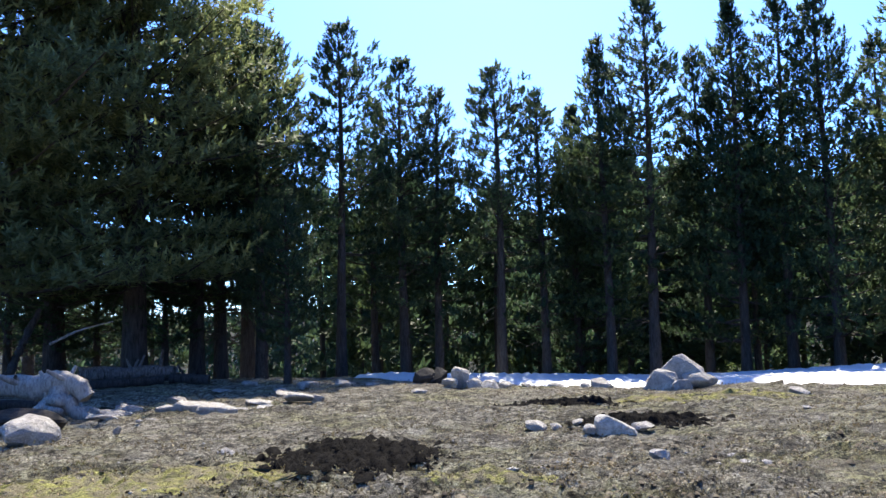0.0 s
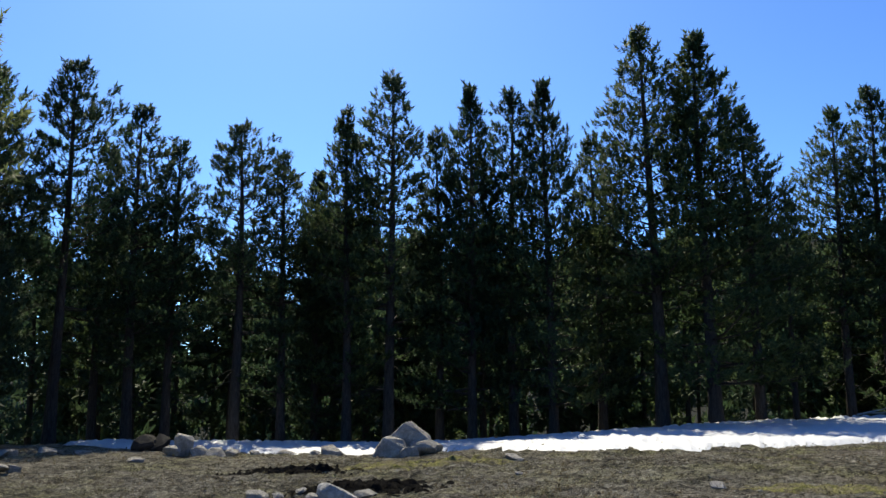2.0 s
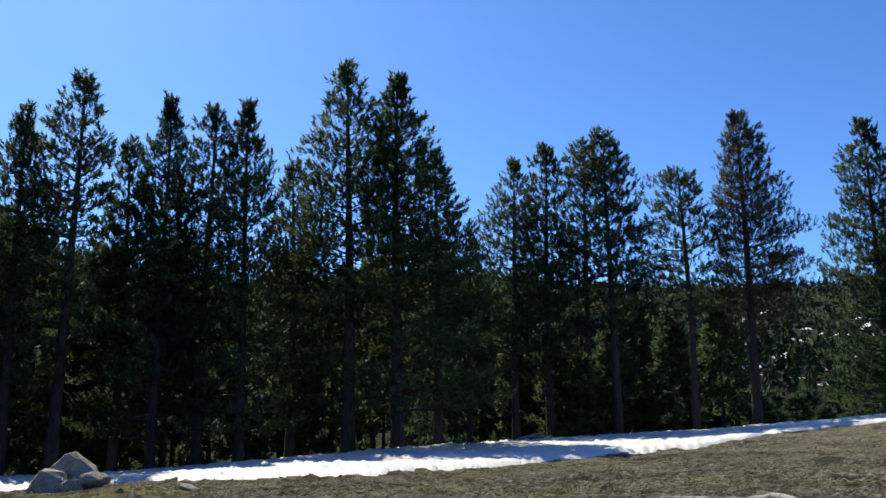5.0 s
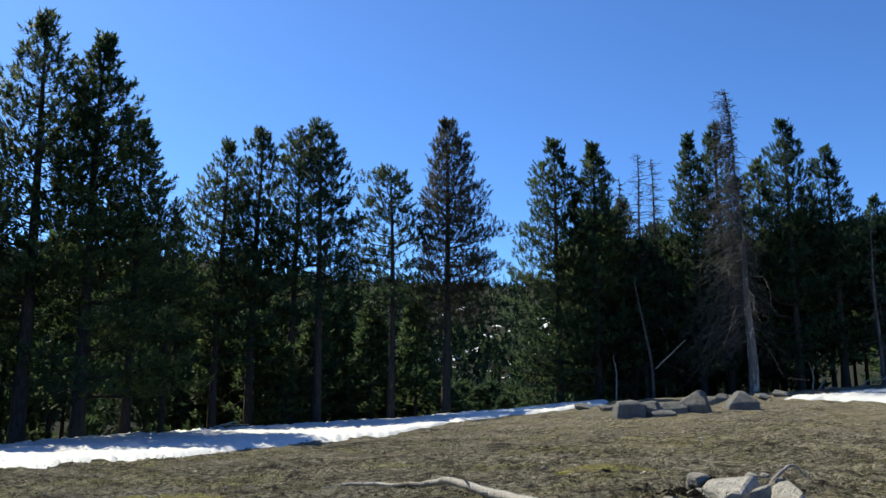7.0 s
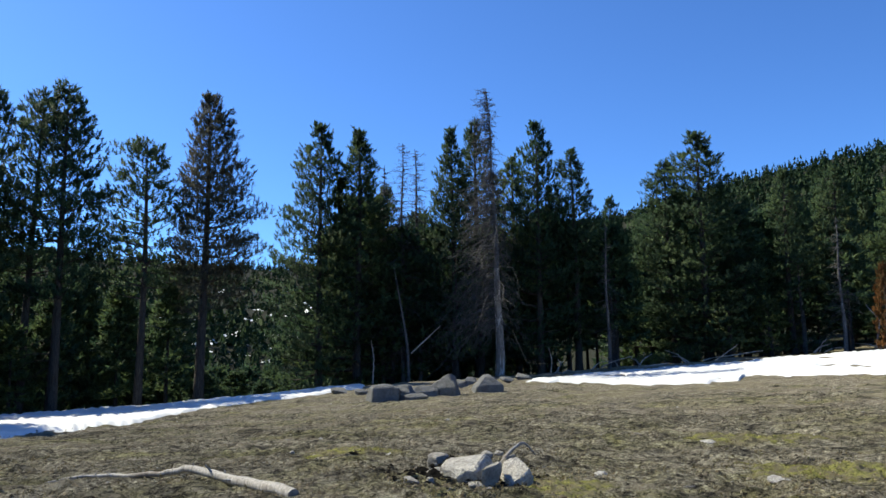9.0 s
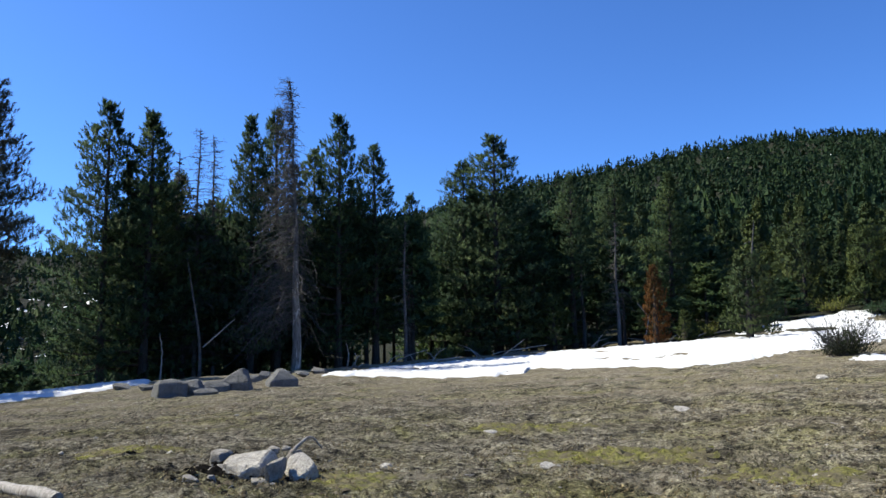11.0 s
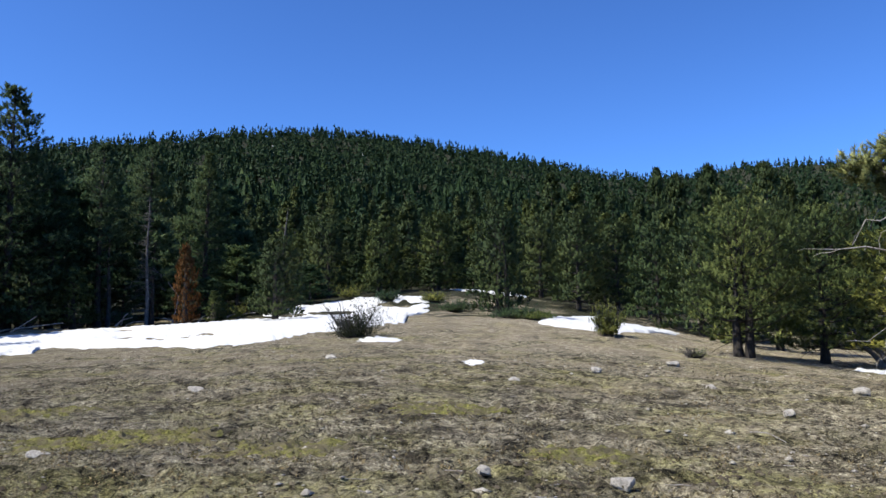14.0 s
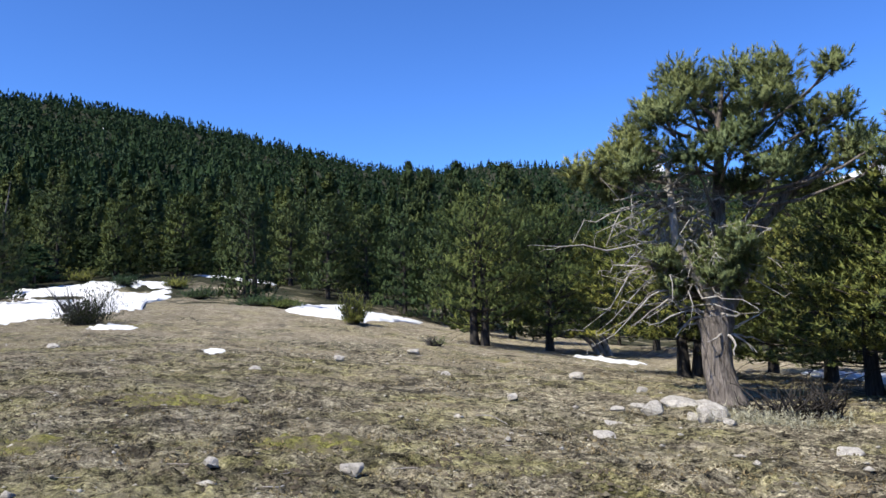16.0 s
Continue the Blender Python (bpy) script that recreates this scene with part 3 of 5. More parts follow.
def pine_parts(seed, h, base, rad, full=0.75, gap=0.68, whorl=8, step=0.23, shoot=(0.30, 0.17), blades=10, width=0.46, sparse=1.0, droop=0.0, thick=0.015, dead=10, needles=None, foot=0.6, thin_foot=0.5, lopsided=0.2, rounded=False):
    """Meshes of a pine's trunk, limbs and crown: tiers of limbs that carry side twigs, each tipped with upright shoots.
    base: where the crown begins; full: how soon it narrows; foot: breadth of its lowest tier; dead: bare stubs below it."""
    rng = np.random.default_rng(seed)
    zs = np.linspace(-0.5, h, 14)
    k1, k2 = rng.uniform(0, 6, 2)
    bend = lambda z: np.stack([0.012 * h * np.sin(z / h * 3 + k1) * np.clip(z / h, 0, 1), 0.012 * h * np.sin(z / h * 2.4 + k2) * np.clip(z / h, 0, 1), z], -1)
    r0 = thick * h
    rr = lambda z: r0 * np.clip(1 - z / h, 0, 1) ** 0.8 + 0.012 + 0.35 * r0 * np.exp(-np.clip(z, 0, None) / (0.03 * h))
    tv, tf = tube(bend(zs), rr(zs), 8)
    trunk = mesh_of("trunk", tv, tf, BARK, True)
    limbs, at, ax = Heap(), [], []
    up = np.array([0, 0, 1.0])
    z, lop, a0 = base * h, rng.uniform(0, 6.283), 0.0
    while z < h - shoot[0] * 0.8:
        u = (z - base * h) / (h - base * h)
        reach = rad * (min(1.0, foot + u / 0.25 * (1 - foot)) * (1 - u) ** full * min(1.0, 0.35 + 5 * (1 - u)) + 0.03)
        a0 += rng.uniform(0.3, 1.2)
        for k in range(whorl if u < 0.85 else max(3, whorl - 2)):
            if rng.uniform() > sparse * (thin_foot + (1 - thin_foot) * min(1.0, u / 0.4)):
                continue
            a = a0 + 6.283 * k / whorl + rng.normal(0, 0.25)
            L = reach * rng.uniform(0.62, 1.2) * (1 + lopsided * math.cos(a - lop))
            out, side = np.array([math.cos(a), math.sin(a), 0]), np.array([-math.sin(a), math.cos(a), 0])
            rise = -0.12 - droop + 0.75 * u ** 1.3 + rng.normal(0, 0.10)
            p0 = bend(np.array([z + rng.uniform(-0.2, 0.2) * gap]))[0]
            limb = lambda t: p0 + out * (L * t)[:, None] + up * (rise * L * t + 0.28 * L * t * t)[:, None]
            s = np.linspace(0, 1, 4)
            limbs.add(*tube(limb(s), (0.012 + 0.014 * L) * (1 - 0.8 * s), 3))
            m = max(2, int(L * 0.75 / step))
            t = np.clip(0.26 + 0.74 * (np.arange(m) + rng.uniform(0.2, 0.8, m)) / m, 0.2, 1.0)
            sign = np.where((np.arange(m) + k) % 2, 1.0, -1.0)
            bl = np.clip((0.30 + 0.62 * (1 - t)) * L * rng.uniform(0.6, 1.1, m), shoot[0] * 0.5, 1.1)
            d = out * 0.62 + side * (sign * 0.85)[:, None] + up * rng.uniform(-0.05, 0.3, m)[:, None]
            q0 = limb(t)
            for f in (0.15, 0.45, 0.75, 1.0):
                ok = bl * f > shoot[0] * 0.35
                if f == 1.0 or ok.any():
                    q = (q0 + d * (bl * f)[:, None])[ok if f < 1 else slice(None)]
                    n = len(q)
                    at.append(q + rng.normal(0, 0.06, (n, 3)))
                    ax.append((d[ok] if f < 1 else d) * 0.6 + up * (0.75 + 0.5 * u) + rng.normal(0, 0.28, (n, 3)))
            at.append(limb(np.array([0.86, 0.96, 1.0])) + rng.normal(0, 0.06, (3, 3)))
            ax.append(np.array([out * 0.5 + side * 0.5, out * 0.5 - side * 0.5, out * 0.9]) + up * (0.75 + 0.4 * u) + rng.normal(0, 0.2, (3, 3)))
        z += gap * rng.uniform(0.75, 1.25) * (1.1 - 0.5 * u)
    for f, n in ((1.0, 1), (0.985, 3), (0.96, 4)):
        c = rng.uniform(0, 6.283) + np.arange(n) * 6.283 / n
        at.append(np.repeat(bend(np.array([h * f - shoot[0] * 0.9])), n, 0) + np.stack([np.cos(c), np.sin(c), 0 * c], -1) * 0.1 * (n > 1))
        ax.append(np.stack([np.cos(c), np.sin(c), 0 * c], -1) * 0.55 * (n > 1) + up)
    for k in range(dead):
        a, zz = rng.uniform(0, 6.283), rng.uniform(0.12, max(base, 0.15)) * h
        L = rad * rng.uniform(0.2, 0.75)
        p0 = bend(np.array([zz]))[0]
        s = np.linspace(0, 1, 4)[:, None]
        path = p0 + np.array([math.cos(a), math.sin(a), rng.uniform(-0.3, 0.25)]) * L * s + np.array([0, 0, -0.35]) * L * s * s + rng.normal(0, 0.08, (4, 3)) * s
        limbs.add(*tube(path, 0.022 * (1 - 0.8 * s[:, 0]), 3))
    cv, cf = foxtails(rng, np.concatenate(at), np.concatenate(ax), shoot[0], shoot[1], blades, width)
    return [("trunk", trunk), ("branchwork", limbs.mesh("branchwork", BARK)), ("crown", mesh_of("crown", cv, cf, needles or NEEDLE, outward=cv * [1, 1, 0] + [0, 0, 0.25 * rad] + rng.normal(0, 0.22 * rad, cv.shape) if rounded else None))]


def pine(name, parts, label, group, category="pine tree"):
    t = thing(name, label, category, group)
    for n, me in parts:
        tagged(part(n, me, t), kind="" if n == "trunk" else "stuff")
    return t


def stand(src, b, r, h, h0, turn=0.0, fat=1.0, sink=0.0):
    """A copy of a pine at a bearing and distance, scaled from its own height h0 to h."""
    p = spot(b, r, -sink)
    k = h / h0
    t = copy_thing(src, pose(p.x, p.y, p.z, 0, 0, turn))
    t.scale = (k * fat, k * fat, k)
    return t


def put(src, b, r, h, h0, turn=0.0, fat=1.0):
    """Places the first of a kind itself."""
    p = spot(b, r)
    src.matrix_basis = pose(p.x, p.y, p.z, 0, 0, turn)
    k = h / h0
    src.scale = (k * fat, k * fat, k)


# tall pines of the wood's edge: kinds, all 15 m high before scaling
TALL_LABEL = "tall dark green pine with a bare lower trunk"
KINDS = []
for i, (base, rad, full, sparse, foot) in enumerate([(0.24, 3.0, 0.82, 0.82, 0.6), (0.18, 2.9, 0.9, 0.88, 0.7), (0.34, 2.8, 0.72, 0.8, 0.7), (0.24, 2.7, 0.82, 0.82, 0.5), (0.10, 3.1, 0.95, 0.95, 0.8), (0.40, 2.8, 0.66, 0.8, 0.7), (0.06, 3.2, 0.75, 0.95, 0.9)]):
    KINDS.append(pine_parts(100 + i, 15, base, rad, full=full, sparse=sparse, foot=foot, rounded=True))
# bearing, elevation of the top, distance, kind, girth
EDGE_A = [
    (-14.9, 19.6, 31, 5, 1.0), (-9.7, 20.4, 34, 2, 0.95), (-5.4, 18.0, 37, 0, 1.0), (-3.1, 16.4, 38, 3, 0.95),
    (1.1, 17.5, 37, 2, 1.05), (4.1, 15.9, 38, 1, 1.0), (8.4, 19.0, 37, 1, 0.9), (11.2, 21.2, 37, 0, 1.05),
    (14.6, 17.7, 39, 3, 0.9), (16.8, 20.5, 37, 4, 0.85), (19.6, 20.3, 38, 3, 0.95), (22.2, 20.5, 37, 4, 0.9),
]
EDGE_B = [
    (29.2, 23.3, 37, 0, 1.1), (32.5, 22.6, 37, 4, 1.15), (35.2, 17.9, 39, 1, 1.0), (40.4, 17.1, 45, 0, 0.95),
    (42.7, 18.2, 46, 3, 1.0), (45.3, 18.2, 47, 5, 0.9), (47.1, 18.9, 46, 2, 1.0), (52.0, 16.1, 47, 5, 1.05),
    (63.4, 17.7, 49, 6, 0.95), (65.9, 17.3, 49, 4, 1.1), (72.6, 17.4, 50, 4, 0.85), (74.3, 18.0, 51, 1, 1.0),
    (78.4, 17.8, 50, 6, 0.85), (80.9, 15.8, 52, 1, 1.05),
]
EDGE_C = [
    (76.9, 15.5, 54, 1, 1.0), (25.4, 17.0, 40, 3, 1.0), (37.3, 12.4, 44, 1, 0.8), (6.3, 14.6, 41, 4, 0.9),
    (-7.4, 15.8, 40, 3, 0.9), (67.9, 13.5, 52, 0, 0.9), (83.4, 12.6, 53, 3, 0.8),
    (89.3, 16.4, 56, 6, 1.3), (87.2, 14.6, 57, 6, 1.05), (94.4, 13.4, 60, 0, 1.0), (97.4, 13.4, 62, 2, 0.95),
    (100.9, 13.3, 65, 4, 1.1), (91.6, 11.5, 58, 1, 1.1),
]
FRONT = EDGE_A + EDGE_B + EDGE_C
first = {}
rng = np.random.default_rng(3)


def plant(kind, b, r, top, fat, label=TALL_LABEL, group="pines at the wood's edge"):
    p = spot(b, r)
    h = r * math.tan(radians(top - 0.25)) + 1.6 - p.z
    turn = float(rng.uniform(0, 360))
    girth = 1.03 * fat * 15 / h * (0.35 + 0.65 * h / 15)
    if kind not in first:
        first[kind] = pine("pine_tree", KINDS[kind], label, group)
        put(first[kind], b, r, h, 15, turn, girth)
        return first[kind]
    return stand(first[kind], b, r, h, 15, turn, girth)


for b, top, r, kind, fat in FRONT:
    plant(kind, b, r, top, fat)

# a reddish, thinning pine standing alone
redtop = pine("pine_tree", pine_parts(140, 16, 0.30, 2.7, full=0.80, gap=0.52, whorl=9, step=0.19, shoot=(0.28, 0.15), width=0.34, blades=11, needles=THIN, dead=16, rounded=True), "tall pine with thinning reddish brown needles", "pines at the wood's edge")
put(redtop, 55.7, 47, 47 * math.tan(radians(19.1)) + 1.6 - spot(55.7, 47).z, 16, 40)

# ---- the wood behind: lighter trees ----
FORMS = [(0.08, 1.9, 0.8), (0.14, 1.8, 0.75), (0.05, 2.2, 0.9), (0.22, 1.9, 0.7)]
LIGHT = [pine_parts(200 + i, 10, base, rad, gap=0.9, whorl=6, step=0.9, shoot=(0.62, 0.38), blades=6, width=0.6, thick=0.014, full=full, foot=0.8, dead=4) for i, (base, rad, full) in enumerate(FORMS)]
GREEN = [pine_parts(210 + i, 10, base * 0.5, rad * 1.1, gap=0.72, whorl=7, step=0.5, shoot=(0.42, 0.26), blades=8, width=0.6, thick=0.014, full=full, foot=0.8, thin_foot=1.0, dead=4, needles=MIDGREEN, rounded=True) for i, (base, rad, full) in enumerate(FORMS)]
LIGHT, GREEN = [[k[0], k[2]] for k in LIGHT], [[k[0], k[2]] for k in GREEN]
seen = {}


def grow(kinds, tag, i, b, r, h, fat, label, group):
    turn = float(rng.uniform(0, 360))
    if (tag, i) not in seen:
        seen[(tag, i)] = pine("pine_tree" if tag == "dark" else "mountain_pine", kinds[i], label, group)
        put(seen[(tag, i)], b, r, h, 10, turn, fat)
    else:
        stand(seen[(tag, i)], b, r, h, 10, turn, fat)


def fill(n, b0, b1, r0, r1, lo, hi, fat=1.0, tag="dark", label="dark pine in the depth of the wood", group="pines in the wood"):
    """Pines of the wood between two bearings and distances, their tops between two elevations."""
    for k in range(n):
        b = b0 + (b1 - b0) * (k + rng.uniform(0, 1)) / n
        r = rng.uniform(r0, r1)
        g = spot(b, r).z
        h = max(3.0, r * math.tan(radians(rng.uniform(lo, hi))) + 1.6 - g)
        grow(LIGHT if tag == "dark" else GREEN, tag, int(rng.integers(4)), b, r, h, fat * float(rng.uniform(0.8, 1.2)) * 10 / h * (0.4 + 0.6 * h / 10), label, group)


fill(6, -40, -19, 44, 60, 3, 9)
fill(7, -12, 8, 42, 62, 2, 8, 0.9)
fill(8, -16, 10, 40, 50, 7, 12)
fill(4, 8, 27, 42, 52, 9, 13.5)
fill(7, -8, 16, 58, 100, 0.5, 4.5)
fill(10, -11, 11, 44, 68, 4, 9.5)
fill(22, 8, 38, 44, 66, 4, 11)
fill(20, 38, 54, 48, 70, 3, 8.5, 0.9)
fill(6, 54, 62, 50, 70, -0.5, 2)
fill(10, 52, 63, 80, 120, -1.0, 1.5)
fill(16, 36, 54, 46, 62, 3, 7)
fill(13, 64, 80, 50, 60, 8, 12.5)
fill(24, 64.5, 84, 52, 72, 5, 11.5)
fill(16, 84, 104, 58, 78, 5, 11, 1.15)
fill(16, 84, 108, 57, 70, 3, 7, 1.3)
SLOPE = ("green", "green mountain pine on the lower slope", "pines on the lower slope")
fill(30, 102, 134, 70, 84, 6.0, 9.0, 0.85, *SLOPE)
fill(14, 98, 120, 66, 80, 4.5, 8.0, 0.9, *SLOPE)
fill(44, 96, 140, 84, 112, 8.0, 10.2, 0.85, *SLOPE)
fill(44, 96, 142, 112, 165, 9.2, 11.8, 0.85, *SLOPE)
fill(20, 134, 170, 48, 75, 4.5, 8.5, 1.0, *SLOPE)
# ---- fallen wood: helpers ----
def log_mesh(seed, points, r0, r1, mat, sides=10, knots=4, ragged=0.0):
    """A bent log with knots and broken ends."""
    rng = np.random.default_rng(seed)
    p = np.array(points, float)
    t = np.linspace(0, 1, len(p))
    s = np.linspace(0, 1, 22)
    q = np.stack([np.convolve(np.pad(np.interp(s, t, p[:, k]), 2, mode="reflect", reflect_type="odd"), np.ones(5) / 5, "valid") for k in range(3)], -1) + rng.normal(0, 0.003 * min(6.0, np.linalg.norm(p[-1] - p[0])), (22, 3))
    rad = (r0 + (r1 - r0) * s) * (1 + 0.2 * np.convolve(rng.normal(0, 1, 26), np.ones(5) / 5, "valid"))
    v, f = tube(q, rad, sides)
    v += rng.normal(0, 0.03, v.shape) * np.repeat(rad, sides)[:, None]
    heap = Heap()
    for ring, c in ((0, q[0]), (21, q[-1])):
        base = v[ring * sides:(ring + 1) * sides]
        cap = np.vstack([base, c + rng.normal(0, ragged + 0.01, 3)])
        a = np.arange(sides)
        heap.add(cap, np.stack([a, np.roll(a, -1), np.full(sides, sides), np.full(sides, sides)], -1) if ring else np.stack([np.roll(a, -1), a, np.full(sides, sides), np.full(sides, sides)], -1))
    heap.add(v, f)
    for k in range(knots):
        i = rng.integers(2, 20)
        d = rng.normal(0, 1, 3)
        d[2] = abs(d[2])
        d /= np.linalg.norm(d)
        kv, kf = tube(q[i] + d * np.linspace(0, rad[i] * rng.uniform(1.4, 3.4), 3)[:, None], rad[i] * np.array([0.35, 0.28, 0.18]), 5)
        heap.add(kv, kf)
    return heap


def log(name, seed, points, r0, r1, label, mat=None, knots=4, ragged=0.03, group="fallen logs"):
    """points: bearing, distance, height over the ground."""
    pts = [tuple(spot(b, r, up)) for b, r, up in points]
    heap = log_mesh(seed, pts, r0, r1, mat, knots=knots, ragged=ragged)
    v, f = np.concatenate(heap.v), np.concatenate(heap.f)
    tri = np.vstack([f[:, :3], f[:, [0, 2, 3]]])
    tri = tri[(tri[:, 0] != tri[:, 1]) & (tri[:, 1] != tri[:, 2]) & (tri[:, 0] != tri[:, 2])]
    return tagged(new(name, mesh_of(name, v, tri, mat or GREYWOOD, True)), label, "log", group)


# ---- rocks ----
def hull_mesh(points, bevel, mat):
    """A block with flat broken faces: the hull of some points, its edges worn."""
    bm = bmesh.new()
    for p in points:
        bm.verts.new(p)
    hull = bmesh.ops.convex_hull(bm, input=bm.verts[:])
    bmesh.ops.delete(bm, geom=[g for g in set(hull["geom_interior"] + hull["geom_unused"]) if isinstance(g, bmesh.types.BMVert)], context="VERTS")
    bmesh.ops.dissolve_limit(bm, angle_limit=0.12, verts=bm.verts[:], edges=bm.edges[:])
    bmesh.ops.bevel(bm, geom=bm.edges[:], offset=bevel, segments=1, affect="EDGES", clamp_overlap=True)
    bmesh.ops.triangulate(bm, faces=bm.faces[:])
    bmesh.ops.subdivide_edges(bm, edges=bm.edges[:], cuts=1, use_grid_fill=True)
    v = np.array([x.co for x in bm.verts])
    size = v.max(0) - v.min(0)
    rough = np.sin(v[:, [1, 2, 0]] / size[[1, 2, 0]] * 9 + 1) + np.sin(v[:, [2, 0, 1]] / size[[2, 0, 1]] * 17 + 2)
    for x, d in zip(bm.verts, rough * size * 0.011):
        x.co += Vector(d)
    bmesh.ops.triangulate(bm, faces=bm.faces[:])
    me = bpy.data.meshes.new("rock")
    bm.to_mesh(me)
    bm.free()
    me.materials.append(mat)
    return me


def rock_mesh(seed, w, d, h, mat=None, facets=4):
    """An angular boulder; the more facets, the rounder."""
    rng = np.random.default_rng(seed)
    p = rng.normal(0, 1, (9 + 2 * facets, 3))
    p /= np.linalg.norm(p, axis=1)[:, None]
    p = np.sign(p) * np.abs(p) ** (0.72 if facets < 8 else 0.85) * rng.uniform(0.85, 1.05, (len(p), 1))
    p = (p - p.min(0)) / (p.max(0) - p.min(0)) * [w, d, h] - [w / 2, d / 2, h * 0.2]
    return hull_mesh(p, 0.07 * min(w, d, h) + 0.004, mat or ROCK)


def rock(b, r, w, h, label="grey granite stone on the meadow", mat=None, d=None, up=0.0, tilt=(13, 6), turn=0.0, seed=None, group="stones on the meadow", facets=4):
    p = spot(b, r, up)
    ob = new("rock", rock_mesh(seed if seed is not None else int(b * 37 + r * 101) % 9973, w, d or w * 0.85, h * 1.2, mat, facets))
    ob.matrix_basis = pose(p.x, p.y, p.z, tilt[0], tilt[1], turn - b)
    return tagged(ob, label, "rock", group)


def slab(b, r, w, h, label, d=None, tilt=(8, 4), turn=0.0, seed=0, up=0.0, group="stones on the meadow", mat=None):
    """A cleaved block: an uneven outline with a flat top and broken edges."""
    rng = np.random.default_rng(seed)
    n, d = 6, d or w * 0.7
    a = (np.arange(n) + rng.uniform(-0.35, 0.35, n)) * 2 * math.pi / n
    k, slope = rng.uniform(0.75, 1.1, n) * 0.5, rng.normal(0, 0.16, 2)
    ring = np.stack([np.cos(a) * k * w, np.sin(a) * k * d], -1)
    top = ring * rng.uniform(0.78, 0.98, (n, 1)) + rng.normal(0, 0.03, (n, 2)) * w
    v = np.vstack([np.column_stack([ring, np.full(n, -0.6 * h)]), np.column_stack([ring * 1.04, h * rng.uniform(0.1, 0.6, n)]), np.column_stack([top, h * (1 + 2 * (top @ slope) / w + rng.normal(0, 0.05, n))])])
    p = spot(b, r, up)
    ob = new("rock", hull_mesh(v, 0.03 * min(w, d) + 0.003, mat or ROCK))
    ob.matrix_basis = pose(p.x, p.y, p.z, tilt[0], tilt[1], turn - b)
    return tagged(ob, label, "rock", group)


def wedge(b, r, w, h, label, peak=0.5, left=0.5, right=0.5, d=None, up=0.0, turn=0.0, tilt=(0, 0), seed=0, mat=None, group="stones on the meadow", ridge=0.2):
    """A broken block whose top runs from a left shoulder over a short ridge down to a right shoulder."""
    rng = np.random.default_rng(seed)
    d = d or w * 0.75
    v = [(x * w, y * d, -0.35 * h) for x in (-0.5, 0.5) for y in (-0.5, 0.5)]
    for x, z in ((-0.5, left), (0.5, right)):
        v += [(x * w * 0.97, y * d, z * h * k) for y, k in ((-0.46, 0.75), (0.1, 1.0), (0.42, 0.6))]
    v += [((peak - 0.5 + s * ridge) * w, y * d, h * (1.0 - 0.06 * abs(s))) for s in (-0.5, 0.5) for y in (-0.22, 0.2)]
    v = np.array(v) + rng.normal(0, 0.06, (len(v), 3)) * [w, d, h]
    p = spot(b, r, up)
    ob = new("rock", hull_mesh(v, 0.035 * min(w, d, h) + 0.004, mat or ROCK))
    ob.matrix_basis = pose(p.x, p.y, p.z, tilt[0], tilt[1], turn - b)
    return tagged(ob, label, "rock", group)


PILE = "rounded grey boulder in a pile beside the snow"
wedge(12.75, 23.2, 1.05, 0.52, "pointed grey boulder on top of a pile", peak=0.36, left=0.35, right=0.25, up=0.30, seed=16, turn=-8, group="boulder pile by the snow")
rock(11.4, 22.6, 0.85, 0.55, PILE, seed=4, group="boulder pile by the snow", facets=7)
rock(12.6, 22.4, 0.60, 0.32, PILE, seed=5, group="boulder pile by the snow", facets=7)
rock(13.5, 22.9, 0.75, 0.42, PILE, seed=6, group="boulder pile by the snow", facets=7)
rock(12.9, 23.4, 0.9, 0.50, PILE, seed=7, group="boulder pile by the snow", facets=7)
rock(14.3, 23.3, 0.45, 0.25, PILE, seed=8, group="boulder pile by the snow", facets=7)
rock(10.6, 22.8, 0.35, 0.16, PILE, seed=9, group="boulder pile by the snow", facets=7)
rock(-4.2, 27.6, 0.75, 0.50, "blackish rock at the rim of the snow", DARKROCK, seed=10)
rock(-3.3, 27.6, 0.60, 0.52, "blackish rock at the rim of the snow", DARKROCK, seed=12)
rock(-1.8, 24.8, 0.55, 0.58, "dark upright stone at the rim of the snow", seed=13, turn=30)
rock(-2.5, 24.5, 0.5, 0.25, seed=14)
for b, r, w, h in ((-0.8, 24.6, 0.55, 0.26), (0.2, 24.4, 0.6, 0.24), (1.2, 24.6, 0.45, 0.2), (2.6, 25.2, 0.3, 0.12), (7.6, 24.3, 0.68, 0.24), (6.5, 24.9, 0.3, 0.12), (4.6, 25.6, 0.5, 0.18)):
    rock(b, r, w, h, "grey stone at the rim of the snow", group="stones at the rim of the snow")
wedge(8.2, 13.3, 0.58, 0.30, "pale slab of rock tilted in dug-up soil", peak=0.14, left=0.85, right=0.42, d=0.40, tilt=(4, 0), seed=25, mat=PALEROCK, group="stones in the dug soil")
for b, r, w, h in ((6.5, 13.2, 0.20, 0.10), (9.9, 13.5, 0.36, 0.10), (3.1, 13.9, 0.38, 0.14), (4.4, 14.2, 0.20, 0.09), (7.0, 14.2, 0.2, 0.08), (5.9, 14.6, 0.24, 0.1)):
    rock(b, r, w, h, "pale stone in dug-up soil", group="stones in the dug soil")
for b, r, w, h in ((10.7, 10.8, 0.25, 0.12), (15.1, 10.9, 0.15, 0.09), (15.7, 10.5, 0.15, 0.06), (16.9, 10.4, 0.14, 0.06), (19.5, 19.5, 0.45, 0.10), (32.0, 14.3, 0.26, 0.09), (19.8, 16.5, 0.2, 0.06)):
    rock(b, r, w, h)
